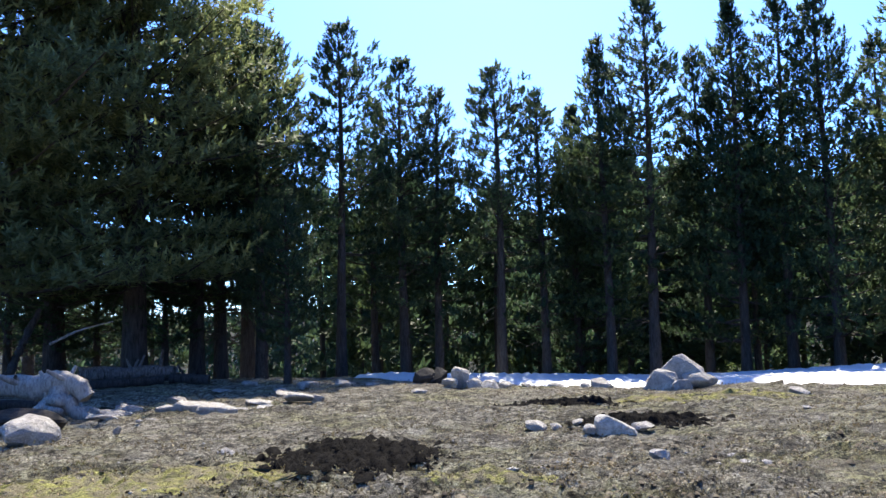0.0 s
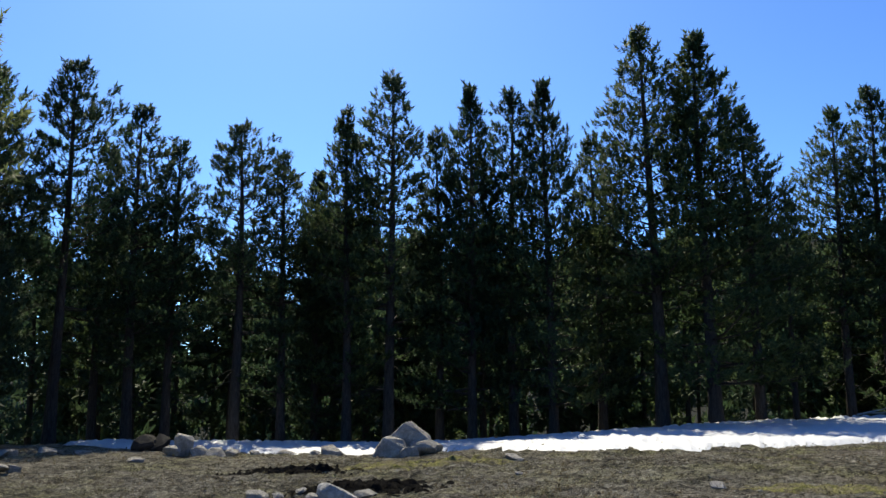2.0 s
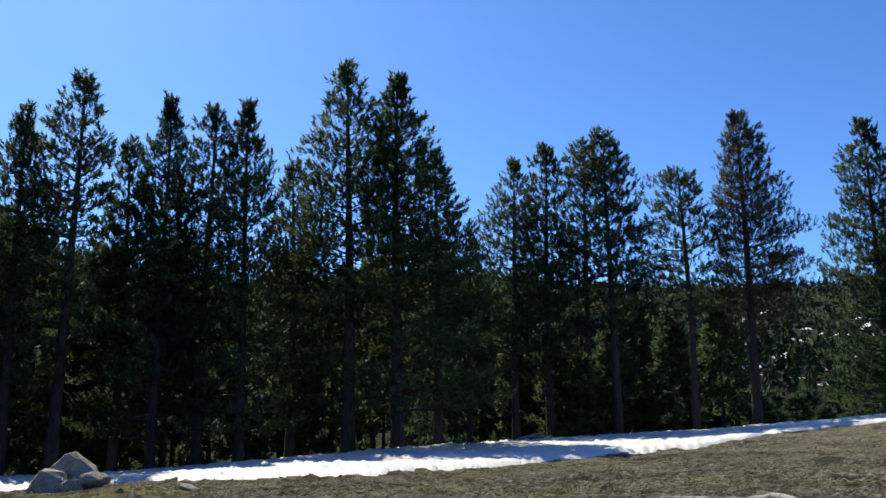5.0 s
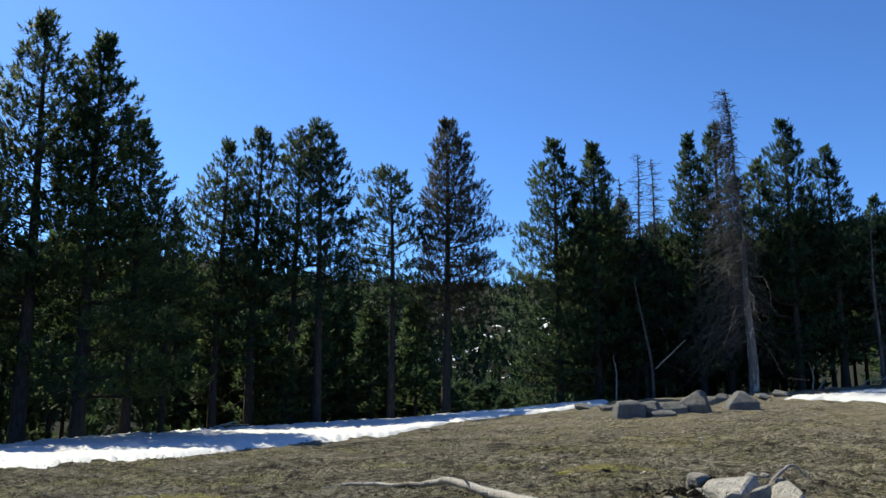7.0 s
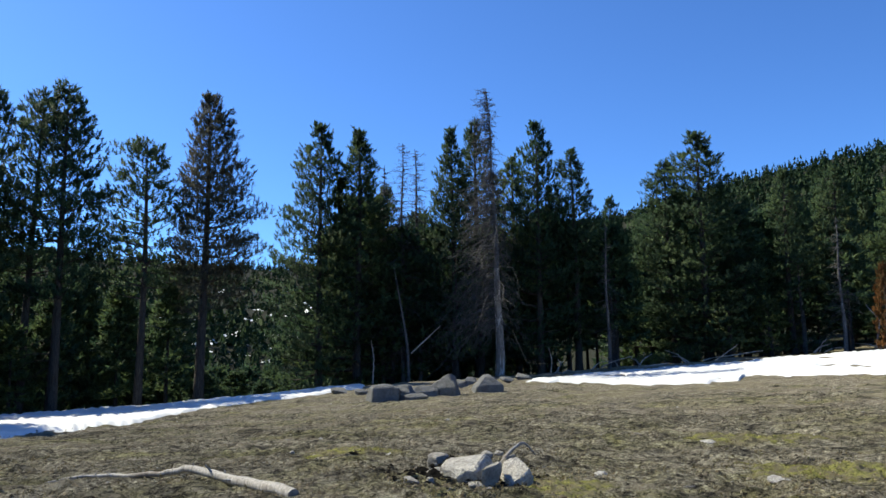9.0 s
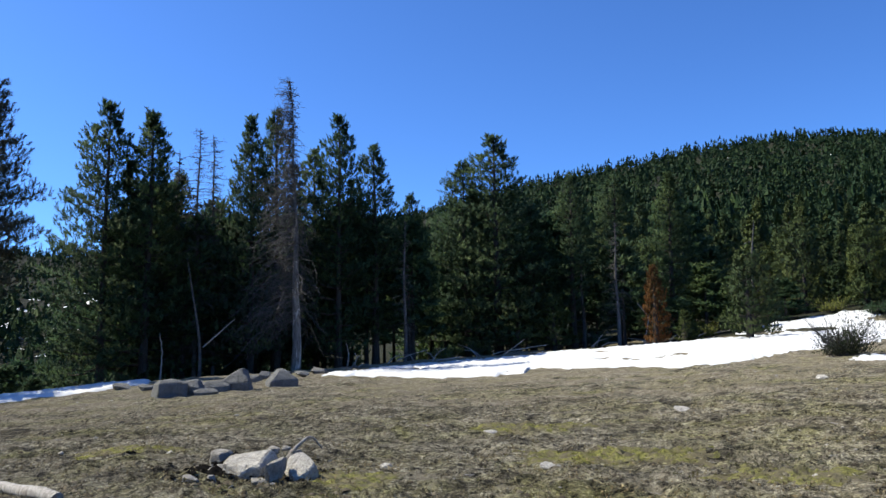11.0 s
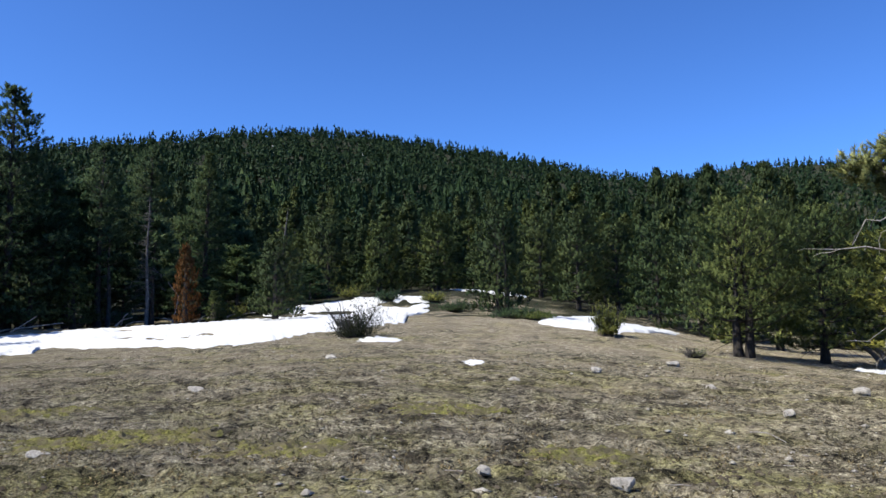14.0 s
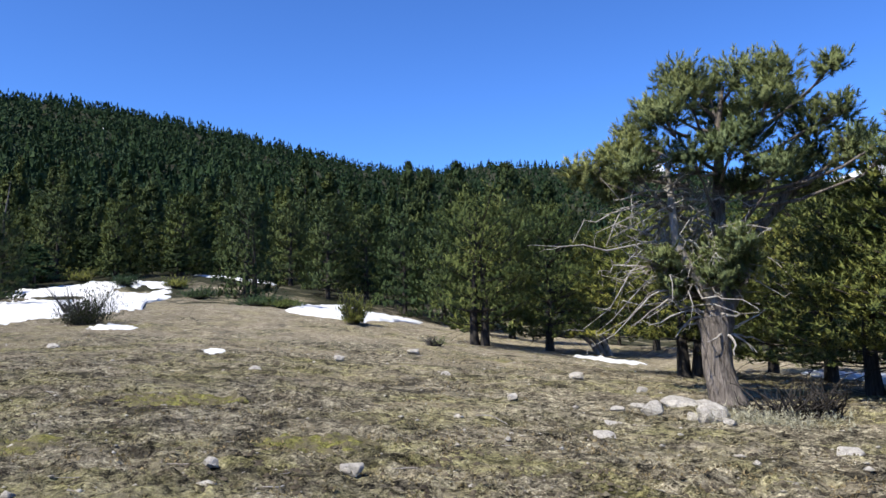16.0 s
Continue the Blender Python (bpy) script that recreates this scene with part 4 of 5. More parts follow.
for b, r, w, h in ((-9.6, 25.6, 0.50, 0.24), (-11.9, 25.3, 0.68, 0.32), (-7.6, 26.0, 0.45, 0.15), (-4.5, 22.4, 0.45, 0.15), (-16.7, 12.8, 0.27, 0.12), (-19.5, 13.0, 0.20, 0.11), (-23.4, 16.2, 0.15, 0.22),
                   (-12.4, 20.8, 0.75, 0.26), (-11.2, 20.8, 0.35, 0.22), (-20.6, 19.7, 0.5, 0.18), (-22.9, 20.3, 0.62, 0.26), (-14.9, 20.7, 0.7, 0.12), (-16.2, 19.4, 0.5, 0.16), (-24.0, 18.6, 0.4, 0.16),
                   (-25.2, 20.5, 0.5, 0.2), (-17.3, 24.5, 0.6, 0.12), (-15.6, 26.0, 0.5, 0.2), (-21.4, 18.2, 0.35, 0.12), (-13.6, 24.0, 0.4, 0.14), (-26.3, 21.8, 0.55, 0.32), (-30.5, 17.6, 0.5, 0.25), (-19.2, 20.6, 0.8, 0.16), (-20.0, 21.2, 0.5, 0.2), (-23.6, 19.2, 0.7, 0.2), (-24.6, 18.9, 0.5, 0.14), (-13.0, 22.6, 0.8, 0.16), (-14.4, 19.8, 0.5, 0.12)):
    rock(b, r, w, h * 0.8, d=w * 0.7, tilt=(6, 4))
slab(-18.4, 19.5, 1.5, 0.17, "long flat slab of rock lying in the turf", d=0.6, seed=2)
slab(-17.6, 18.8, 1.0, 0.12, "long flat slab of rock lying in the turf", d=0.45, seed=3)
rock(-28.2, 15.9, 0.95, 0.44, "pale grey boulder beside the fallen logs", d=0.75, seed=6, facets=9)
rock(-28.6, 18.0, 1.5, 0.50, "blackish boulder beside the fallen logs", DARKROCK, d=0.9)
SL = "pale slab standing up out of the turf"
slab(73.5, 11.6, 0.86, 0.17, SL, d=0.58, tilt=(18, -12), up=0.09, mat=PALEROCK, seed=31, group="slabs in the turf")
slab(76.4, 11.4, 0.42, 0.12, SL, d=0.54, tilt=(36, -14), up=0.10, mat=PALEROCK, seed=32, group="slabs in the turf")
slab(74.9, 11.15, 0.17, 0.14, SL, d=0.58, tilt=(28, 6), turn=-24, up=0.10, seed=33, group="slabs in the turf")
slab(71.5, 12.7, 0.40, 0.18, SL, d=0.36, tilt=(14, -8), turn=20, up=0.04, seed=36, group="slabs in the turf")
log("curved_root", 55, [(75.6, 12.6, 0.10), (76.2, 12.8, 0.26), (77.0, 13.0, 0.30), (77.7, 13.1, 0.20)], 0.03, 0.012, "curved grey root sticking up behind the slabs", BLEACHWOOD, knots=2, group="")
for b, r, w, h in ((71.4, 11.9, 0.30, 0.13), (69.8, 11.1, 0.22, 0.10), (71.0, 11.2, 0.12, 0.07), (75.9, 12.2, 0.24, 0.3), (72.3, 12.3, 0.22, 0.2), (74.6, 13.6, 0.2, 0.12), (75.4, 13.8, 0.16, 0.1), (73.9, 11.0, 0.2, 0.08)):
    rock(b, r, w, h, "weathered stone beside the slabs", group="slabs in the turf")
CREST = dict(group="boulders on the crest", mat=GREYROCK)
wedge(74.7, 34.4, 1.12, 0.68, "dark faceted boulder on the crest", peak=0.55, left=0.45, right=0.55, ridge=0.3, seed=41, turn=12, **CREST)
wedge(67.8, 32.0, 1.05, 0.56, "flat grey boulder on the crest", peak=0.35, left=0.75, right=0.9, ridge=0.5, d=0.8, seed=47, turn=14, **CREST)
wedge(69.15, 32.3, 0.85, 0.48, "dark faceted boulder on the crest", peak=0.6, left=0.8, right=0.5, ridge=0.3, d=0.7, seed=52, turn=-20, **CREST)
wedge(71.75, 33.4, 1.35, 0.86, "wedge-shaped grey boulder on the crest", peak=0.72, left=0.32, right=0.5, ridge=0.16, seed=43, turn=-10, **CREST)
wedge(70.35, 33.0, 1.25, 0.42, "flat grey boulder on the crest", peak=0.6, left=0.4, right=0.7, ridge=0.5, seed=49, d=0.7, **CREST)
wedge(70.0, 31.9, 0.85, 0.22, "flat grey boulder on the crest", peak=0.5, left=0.6, right=0.7, ridge=0.5, seed=50, d=0.5, **CREST)
for b, r, w, h in ((72.8, 38, 0.9, 0.35), (73.6, 39, 0.6, 0.3), (66.3, 36, 0.7, 0.25), (76.0, 40, 0.7, 0.25), (64.8, 38, 0.8, 0.2), (77.2, 43, 0.9, 0.25), (69.2, 37, 0.8, 0.3), (74.8, 41, 0.8, 0.3)):
    rock(b, r, w, h, "pale stone on the crest of the meadow", group="boulders on the crest", mat=GREYROCK)
ROOT = "whitish stone at the foot of the old pine"
for b, r, w, h in ((151.0, 16.2, 0.62, 0.32), (149.9, 16.4, 0.28, 0.15), (147.3, 16.1, 0.42, 0.25), (145.1, 16.3, 0.27, 0.13), (149.1, 18.2, 0.8, 0.16), (150.5, 17.4, 0.4, 0.2), (152.0, 15.6, 0.25, 0.1), (157.2, 17.4, 0.4, 0.22), (146.4, 17.5, 0.3, 0.1), (144.9, 14.9, 0.35, 0.06)):
    rock(b, r, w, h, ROOT, PALEROCK, group="stones at the old pine")
for b, r, w, h in ((128.0, 9.6, 0.26, 0.12), (119.3, 9.8, 0.17, 0.10), (138.4, 17.1, 0.22, 0.14), (100.8, 19.6, 0.36, 0.12), (92.3, 12.5, 0.3, 0.07), (81.8, 12.6, 0.2, 0.08), (126.9, 23.0, 0.3, 0.13), (131.8, 27.0, 0.4, 0.16), (142.6, 22.5, 0.4, 0.16), (134.0, 21.0, 0.25, 0.1), (121.5, 20.5, 0.3, 0.1), (146.8, 20.2, 0.3, 0.16), (144.2, 13.2, 0.35, 0.06), (88.5, 17.0, 0.3, 0.08), (109.3, 26.0, 0.35, 0.12), (158.5, 13.0, 0.35, 0.1)):
    rock(b, r, w, h, "pale weathered stone on the turf", PALEROCK)


def pebbles():
    rng = np.random.default_rng(21)
    heap = Heap()
    ico = np.array([x for x in ((0, 0, 1), (0.9, 0, 0.3), (0.3, 0.85, 0.25), (-0.7, 0.5, 0.3), (-0.7, -0.5, 0.2), (0.3, -0.85, 0.3), (0, 0, -0.4))], float)
    tri = np.array([(0, 1, 2), (0, 2, 3), (0, 3, 4), (0, 4, 5), (0, 5, 1), (6, 2, 1), (6, 3, 2), (6, 4, 3), (6, 5, 4), (6, 1, 5)])
    n = 1300
    b = np.where(rng.uniform(0, 1, n) < 0.6, rng.uniform(105, 166, n), rng.uniform(-35, 110, n))
    r = 7 + 32 * rng.uniform(0, 1, n) ** 1.3
    s = np.exp(rng.normal(-3.7, 0.5, n)).clip(0.012, 0.10)
    x, y = r * np.sin(np.radians(b)), r * np.cos(np.radians(b))
    z = height(x, y)
    for k in range(n):
        v = ico * rng.uniform(0.6, 1.3, (7, 1)) * s[k] * [1.2, 1, 0.6]
        a = rng.uniform(0, 6.283)
        c, q = math.cos(a), math.sin(a)
        v = v @ np.array([[c, q, 0], [-q, c, 0], [0, 0, 1]])
        heap.add(v + [x[k], y[k], z[k] + s[k] * 0.1], tri)
    return tagged(new("pebbles", heap.mesh("pebbles", PALEROCK)), "small pale stones strewn over the turf", "stones", kind="stuff")


pebbles()


# ---- fallen wood ----
old_log = log("fallen_log", 1, [(-40, 22.5, 0.95), (-33, 20.6, 0.84), (-27.4, 19.8, 0.68)], 0.21, 0.24, "fallen grey pine log resting on its root end")
ends = [log("root_end", 52, [(-28.2, 19.85, 0.66), (-27.3, 19.7, 0.78), (-26.4, 19.55, 0.80), (-25.7, 19.45, 0.68), (-25.3, 19.4, 0.44)], 0.27, 0.20, "bulging broken root end of the log", knots=2, ragged=0.1),
        log("root_end", 9, [(-26.7, 19.6, 0.66), (-26.9, 19.4, 0.32), (-27.4, 19.3, -0.08)], 0.26, 0.22, "splayed root of the fallen log touching the ground", knots=3, ragged=0.1),
        log("root_end", 12, [(-26.6, 19.5, 0.5), (-26.0, 19.3, 0.2), (-25.0, 19.1, -0.02)], 0.19, 0.09, "splayed root of the fallen log touching the ground", knots=2, ragged=0.06),
        log("root_end", 14, [(-27.2, 19.5, 0.45), (-28.0, 19.3, 0.24), (-28.8, 19.1, -0.04)], 0.15, 0.07, "splayed root of the fallen log touching the ground", knots=2, ragged=0.06)]
for e in ends:
    e.parent = old_log
    del e["category"], e["group"]
log("fallen_log", 3, [(-40, 23.5, 0.30), (-33, 21.6, 0.26), (-27.6, 20.9, 0.22)], 0.15, 0.14, "thin dark log lying under the fallen log", BARK)
log("fallen_log", 4, [(-26.0, 28.4, 0.42), (-23, 28.8, 0.40), (-20.2, 29.2, 0.36)], 0.24, 0.22, "barked grey log lying at the wood's edge", OLDBARK)
log("fallen_log", 5, [(-20.6, 28.0, 0.16), (-18.2, 27.7, 0.14)], 0.20, 0.18, "short dark log lying in the shade", BARK)
log("fallen_log", 6, [(-27, 27.0, 0.10), (-21, 27.6, 0.12)], 0.16, 0.15, "dark rotting log lying in the shade", BARK)
log("leaning_branch", 7, [(-27.6, 27.5, 1.35), (-26, 27.8, 1.75), (-24.0, 28, 2.05)], 0.045, 0.018, "bare branch leaning on the fallen logs", knots=3)
log("leaning_branch", 8, [(-30.2, 27, 0.0), (-29.0, 27.5, 1.5), (-28.2, 28, 2.4)], 0.12, 0.08, "bare stem leaning behind the fallen logs", BARK, knots=3)
log("fallen_branch", 10, [(47.6, 14.9, 0.02), (50.2, 14.9, 0.02), (52.0, 14.4, 0.05), (53.6, 13.9, 0.02), (54.9, 13.6, 0.08), (55.9, 13.4, 0.16), (57.4, 12.8, 0.07), (59.0, 12.1, 0.03), (60.6, 11.4, 0.07), (62.3, 10.7, 0.05)], 0.02, 0.085, "long bleached dead branch lying on the turf", knots=9, ragged=0.05, mat=BLEACHWOOD, group="")
for k, pts in enumerate(([(79.0, 47.5, 0), (79.1, 47.5, 0.7), (78.9, 47.5, 1.35)], [(79.3, 47.5, 0), (79.7, 47.4, 0.5), (79.5, 47.4, 0.75)], [(82.3, 48.6, 0.2), (83.2, 48.6, 0.5), (84.4, 48.7, 0.75)], [(85.0, 48.5, 0.1), (86.8, 48.5, 0.3)],
                         [(89.6, 50.5, 0.1), (91.0, 50.5, 0.9)], [(90.0, 51.5, 0.2), (92.5, 51, 0.4)], [(67.0, 46, 0), (67.1, 46, 1.6), (66.9, 46, 2.6)], [(69.6, 46, 1.6), (71.0, 46, 2.6), (71.6, 46, 3.0)], [(98.9, 57, 0.1), (99.3, 57, 1.8), (98.6, 57, 2.8)], [(40.6, 40, 0.2), (42.2, 40.3, 0.35)], [(41.0, 40.6, 0.25), (42.8, 40.4, 0.15)],
                         )):
    log("dead_branch", 20 + k, pts, 0.045, 0.02, "bleached broken branch at the wood's edge", knots=3, group="dead branches at the wood's edge")


log("fallen_twig", 58, [(136.0, 14.6, 0.02), (137.0, 14.3, 0.06), (138.0, 13.9, 0.02)], 0.012, 0.006, "thin forked grey twig lying on the turf", BLEACHWOOD, knots=7, group="")


def litter():
    """Short bleached sticks and chips lying about the meadow."""
    rng = np.random.default_rng(62)
    heap = Heap()
    for k in range(90):
        b, r, L, a = radians(rng.uniform(60, 162)), 8.5 + 24 * rng.uniform() ** 1.2, rng.uniform(0.08, 0.30), rng.uniform(0, 3.14)
        s = np.linspace(-0.5, 0.5, 4)
        x, y = r * math.sin(b) + L * s * math.cos(a), r * math.cos(b) + L * s * math.sin(a)
        q = np.stack([x, y, height(x, y).max() + 0.008 + rng.uniform(0, 0.02) * s], -1) + rng.normal(0, 0.012, (4, 3)) * [1, 1, 0.3]
        heap.add(*tube(q, rng.uniform(0.003, 0.009) * np.array([1, 1.1, 0.9, 0.5]), 4))
    return tagged(new("sticks", heap.mesh("sticks", BLEACHWOOD, True)), "short bleached sticks strewn over the turf", "sticks", kind="stuff")


litter()
stick = np.random.default_rng(61)
for k in range(18):
    b0, w = stick.uniform(79, 103), stick.uniform(0.4, 1.4) * stick.choice([-1, 1])
    r0 = float(np.interp(b0, _b, TABLE[0])) + stick.uniform(-1.0, 1.5)
    top = stick.uniform(0.1, 0.8)
    log("dead_branch", 70 + k, [(b0, r0, 0.05), (b0 + w * 0.4, r0 + 0.2, top * 0.55 + 0.1), (b0 + w, r0 + 0.3, top)], 0.045, 0.014, "thin bleached branch lying in the brush", knots=4, group="dead branches at the wood's edge")


# ---- dead standing trees ----
def snag(seed, b, r, h, girth, twig, n, label, lean=0.0, trunk_mat=None, fine=4, side=0.0, hang=0.6, taper=0.8):
    rng = np.random.default_rng(seed)
    t = thing("dead_tree", label, "dead tree", "dead standing trees")
    p = spot(b, r)
    t.matrix_basis = pose(p.x, p.y, p.z, 0, 0, -b)
    z = np.linspace(-0.3, h, 12)
    path = lambda q: np.stack([lean * (q / h) ** 2 * h + 0.05 * np.sin(q), 0.05 * np.sin(q * 0.7), q], -1)
    low = np.append(z[z < 0.36 * h], 0.36 * h) if trunk_mat else z
    girths = lambda q: girth * (1 - q.clip(0) / h) ** taper + 0.015
    part("trunk", mesh_of("trunk", *tube(path(low), girths(low), 8), trunk_mat or DEADWOOD, True), t)
    if trunk_mat:
        high = np.linspace(0.355 * h, h, 10)
        part("upper_stem", mesh_of("upper_stem", *tube(path(high), girths(high) * 0.985, 8), DEADWOOD, True), t, "upper stem still in dark grey bark")
    heap = Heap()
    for k in range(n):
        zz = h * (0.14 + 0.85 * rng.uniform(0, 1) ** 0.8)
        a = rng.uniform(0, 6.283)
        a += side * math.sin(a)
        shy = 1.0 - 0.55 * min(1.0, side) * max(0.0, math.cos(a))
        L = twig * shy * (1.15 - zz / h) * (0.25 + 1.0 * rng.uniform() ** 1.6) * (1.0 if zz < 0.7 * h else 1.5 * rng.uniform())
        out = np.array([math.cos(a), math.sin(a), 0])
        s = np.linspace(0, 1, 4)[:, None]
        q = path(np.array([zz]))[0] + out * L * s + np.array([0, 0, 1.0]) * L * (0.15 * s - hang * s * s * (1 - 0.9 * zz / h)) + rng.normal(0, 0.13, (4, 3)) * s * min(L, 1.5)
        heap.add(*tube(q, 0.018 * (1 - 0.75 * s[:, 0]) + 0.004, 3))
        for m in range(fine):
            u = rng.uniform(0.25, 1.0)
            q0 = q[0] + (q[-1] - q[0]) * u
            d = rng.normal(0, 0.5, 3) + out * 0.4 - [0, 0, 0.55 * (1 - zz / h)]
            heap.add(*tube(q0 + d * L * 0.4 * s[:3] * 1.5, np.array([0.009, 0.007, 0.004]), 3))
    tagged(part("twig_tangle", heap.mesh("twig_tangle", DEADWOOD), t, "tangle of bare grey twigs"), kind="stuff")
    return t


snag(1, 75.6, 46.5, 46.5 * math.tan(radians(19.9)) - 0.4, 0.26, 3.0, 720, "tall dead pine with bleached trunk and grey twigs", -0.03, PEELED, 7, 0.9, 1.0, 1.5)
snag(2, 69.0, 50, 50 * math.tan(radians(16.9)) + 0.2, 0.13, 2.4, 420, "slender dead pine, bare and grey")
snag(3, 70.2, 51, 51 * math.tan(radians(16.6)) + 0.2, 0.13, 2.4, 420, "slender dead pine, bare and grey", -0.02)
snag(4, 67.7, 51, 51 * math.tan(radians(15.9)) + 0.2, 0.12, 2.2, 380, "slender dead pine, bare and grey")
snag(5, 97.3, 57.5, 8.5, 0.12, 1.4, 110, "half-bare pine stem with bleached bark", 0.0, PEELED)
snag(6, 95.0, 60, 7.0, 0.15, 1.4, 40, "half-bare pine stem with bleached bark")
snag(7, 82.9, 50, 8.5, 0.10, 1.2, 100, "slender dead pine, bare and grey")
snag(8, 69.4, 46.5, 6.5, 0.08, 0.6, 18, "thin dead sapling leaning at the wood's edge", -0.12)
snag(9, 105.9, 70, 8.0, 0.14, 1.0, 30, "leaning bare pine stem", 0.05)


# ---- big pines near the camera ----
near_a = pine("pine_tree", pine_parts(301, 17, 0.15, 4.3, gap=0.56, whorl=9, step=0.23, shoot=(0.36, 0.20), blades=11, width=0.36, thick=0.0165, full=0.6, foot=0.8, thin_foot=0.85, dead=8, droop=0.08, needles=LIT_BOUGH), "large old pine with dark hanging boughs", "big pines by the fallen logs")
put(near_a, -22.8, 29.9, 23.0, 17, 20, 1.0)
stand(near_a, -32.0, 28.5, 21.0, 17, 140, 1.05)

near_b = pine("pine_tree", pine_parts(302, 11.5, 0.20, 3.0, gap=0.55, step=0.22, shoot=(0.28, 0.15), blades=12, width=0.42, thick=0.022, full=0.65, dead=20, rounded=True), "sturdy pine behind the fallen logs", "big pines by the fallen logs")
put(near_b, -19.0, 32, 32 * math.tan(radians(18.5)) + 1.6, 11.5, 70)
for b, r, h, turn in ((-27.6, 33.0, 6.0, 30), (-21.0, 31.0, 5.2, 160), (-25.0, 36.0, 6.5, 310), (-30.0, 35.0, 6.5, 80)):
    stand(near_b, b, r, h, 11.5, turn, 1.25)
stand(near_b, -27.4, 33.0, 14.0, 11.5, 20, 1.2)
stand(near_b, -13.2, 27.5, 6.2, 11.5, 200, 0.85)
stand(near_b, -29.0, 44, 14.0, 11.5, 140, 1.0)
stand(near_b, -15.8, 36, 15.5, 11.5, 260, 0.95)
stand(near_b, -17.5, 33.5, 13.0, 11.5, 300, 0.9)


def old_pine():
    """The gnarled pine that stands alone: a forked leaning trunk, live pads of needles, dead limbs on one side."""
    rng = np.random.default_rng(77)
    base = spot(151.8, 18.9)
    t = thing("old_pine_tree", "gnarled old mountain pine with forked trunk and dead limbs", "pine tree")
    t.matrix_basis = pose(base.x, base.y, base.z, 0, 0, -151.8)
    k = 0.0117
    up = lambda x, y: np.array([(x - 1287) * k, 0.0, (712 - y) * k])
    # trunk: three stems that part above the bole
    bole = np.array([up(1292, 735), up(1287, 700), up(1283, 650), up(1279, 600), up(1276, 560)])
    rise = np.linspace(0, 1, 26)
    core = np.stack([np.interp(rise * 4, np.arange(5), bole[:, i]) for i in range(3)], -1)
    core[:, 0] += 0.03 * np.sin(rise * 9)
    v, f = tube(core, np.interp(rise * 4, np.arange(5), [0.47, 0.33, 0.29, 0.29, 0.36]), 28)
    turn = np.tile(np.linspace(0, 2 * np.pi, 28, endpoint=False), 26) + np.repeat(rise, 28) * 1.6
    flute = 1 + 0.10 * np.sin(3 * turn) + 0.06 * np.sin(7 * turn + 1) + 0.035 * np.sin(13 * turn) - 0.22 * np.exp(-((turn % 6.283 - 4.4) / 0.22) ** 2)
    axis = np.repeat(core, 28, 0)
    bole_part = part("trunk", mesh_of("trunk", axis + (v - axis) * flute[:, None], f, OLDBARK, True), t, "fluted and twisted bole with reddish bark")
    for m in range(16):
        # stubby bleached limbs that curl out of the bole's head
        a, L, s = rng.uniform(0, 6.283), rng.uniform(0.35, 0.85), np.linspace(0, 1, 7)[:, None]
        d, e = np.array([math.cos(a), 0.7 * math.sin(a), rng.uniform(-0.2, 0.5)]), np.array([rng.normal(0, 0.4), rng.normal(0, 0.3), rng.uniform(-0.8, 0.6)])
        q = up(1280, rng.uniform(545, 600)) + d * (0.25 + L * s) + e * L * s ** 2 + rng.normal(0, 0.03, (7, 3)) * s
        part("curled_limb", mesh_of("curled_limb", *tube(q, (0.022 + 0.022 * L) * (1.05 - 0.8 * s[:, 0]), 6), BLEACHWOOD, True), bole_part, "stubby bleached limb")
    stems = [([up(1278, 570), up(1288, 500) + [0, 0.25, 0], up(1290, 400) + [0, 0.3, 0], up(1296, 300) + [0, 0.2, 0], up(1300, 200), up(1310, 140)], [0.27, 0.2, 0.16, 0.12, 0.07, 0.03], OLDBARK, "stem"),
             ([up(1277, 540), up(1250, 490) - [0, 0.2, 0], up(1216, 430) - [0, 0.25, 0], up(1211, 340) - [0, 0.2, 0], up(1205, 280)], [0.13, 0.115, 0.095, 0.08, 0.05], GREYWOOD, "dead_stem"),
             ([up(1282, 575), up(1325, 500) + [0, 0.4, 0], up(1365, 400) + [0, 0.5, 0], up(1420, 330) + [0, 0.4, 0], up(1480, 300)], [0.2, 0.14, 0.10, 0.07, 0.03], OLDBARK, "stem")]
    for pts, rad, mat, name in stems:
        limb = part(name, mesh_of(name, *tube(np.array(pts), rad, 9), mat, True), t, "bleached dead stem" if name == "dead_stem" else "")
        if name == "dead_stem":
            dead_stem = limb
    # pads of needles: across, up, width in metres
    upper = [(-0.655, 6.95, 0.398), (-0.117, 6.88, 0.374), (0.573, 6.739, 0.421), (1.252, 6.88, 0.398), (1.603, 6.26, 0.398), (2.235, 6.54, 0.211),
             (1.942, 5.71, 0.398), (1.053, 6.061, 0.421), (0.164, 5.92, 0.304), (-0.526, 6.33, 0.398), (-1.252, 6.119, 0.211), (-0.936, 5.78, 0.374),
             (-1.685, 5.85, 0.304), (-2.164, 5.37, 0.351), (-2.714, 4.961, 0.351), (-1.755, 5.23, 0.374), (-1.205, 5.441, 0.374), (-2.235, 4.622, 0.328)]
    middle = [(-0.386, 5.031, 0.374), (0.292, 5.23, 0.398), (0.714, 5.511, 0.351), (1.392, 5.031, 0.398), (2.083, 5.171, 0.328), (1.182, 4.692, 0.328),
             (-0.866, 2.913, 0.328), (-0.117, 3.112, 0.328), (0.433, 3.253, 0.304), (-0.585, 2.761, 0.328), (0.035, 2.621, 0.351),
             (-0.901, 2.48, 0.234), (0.503, 2.831, 0.281), (1.79, 4.586, 0.304), (2.492, 5.99, 0.304), (2.96, 5.639, 0.304)]
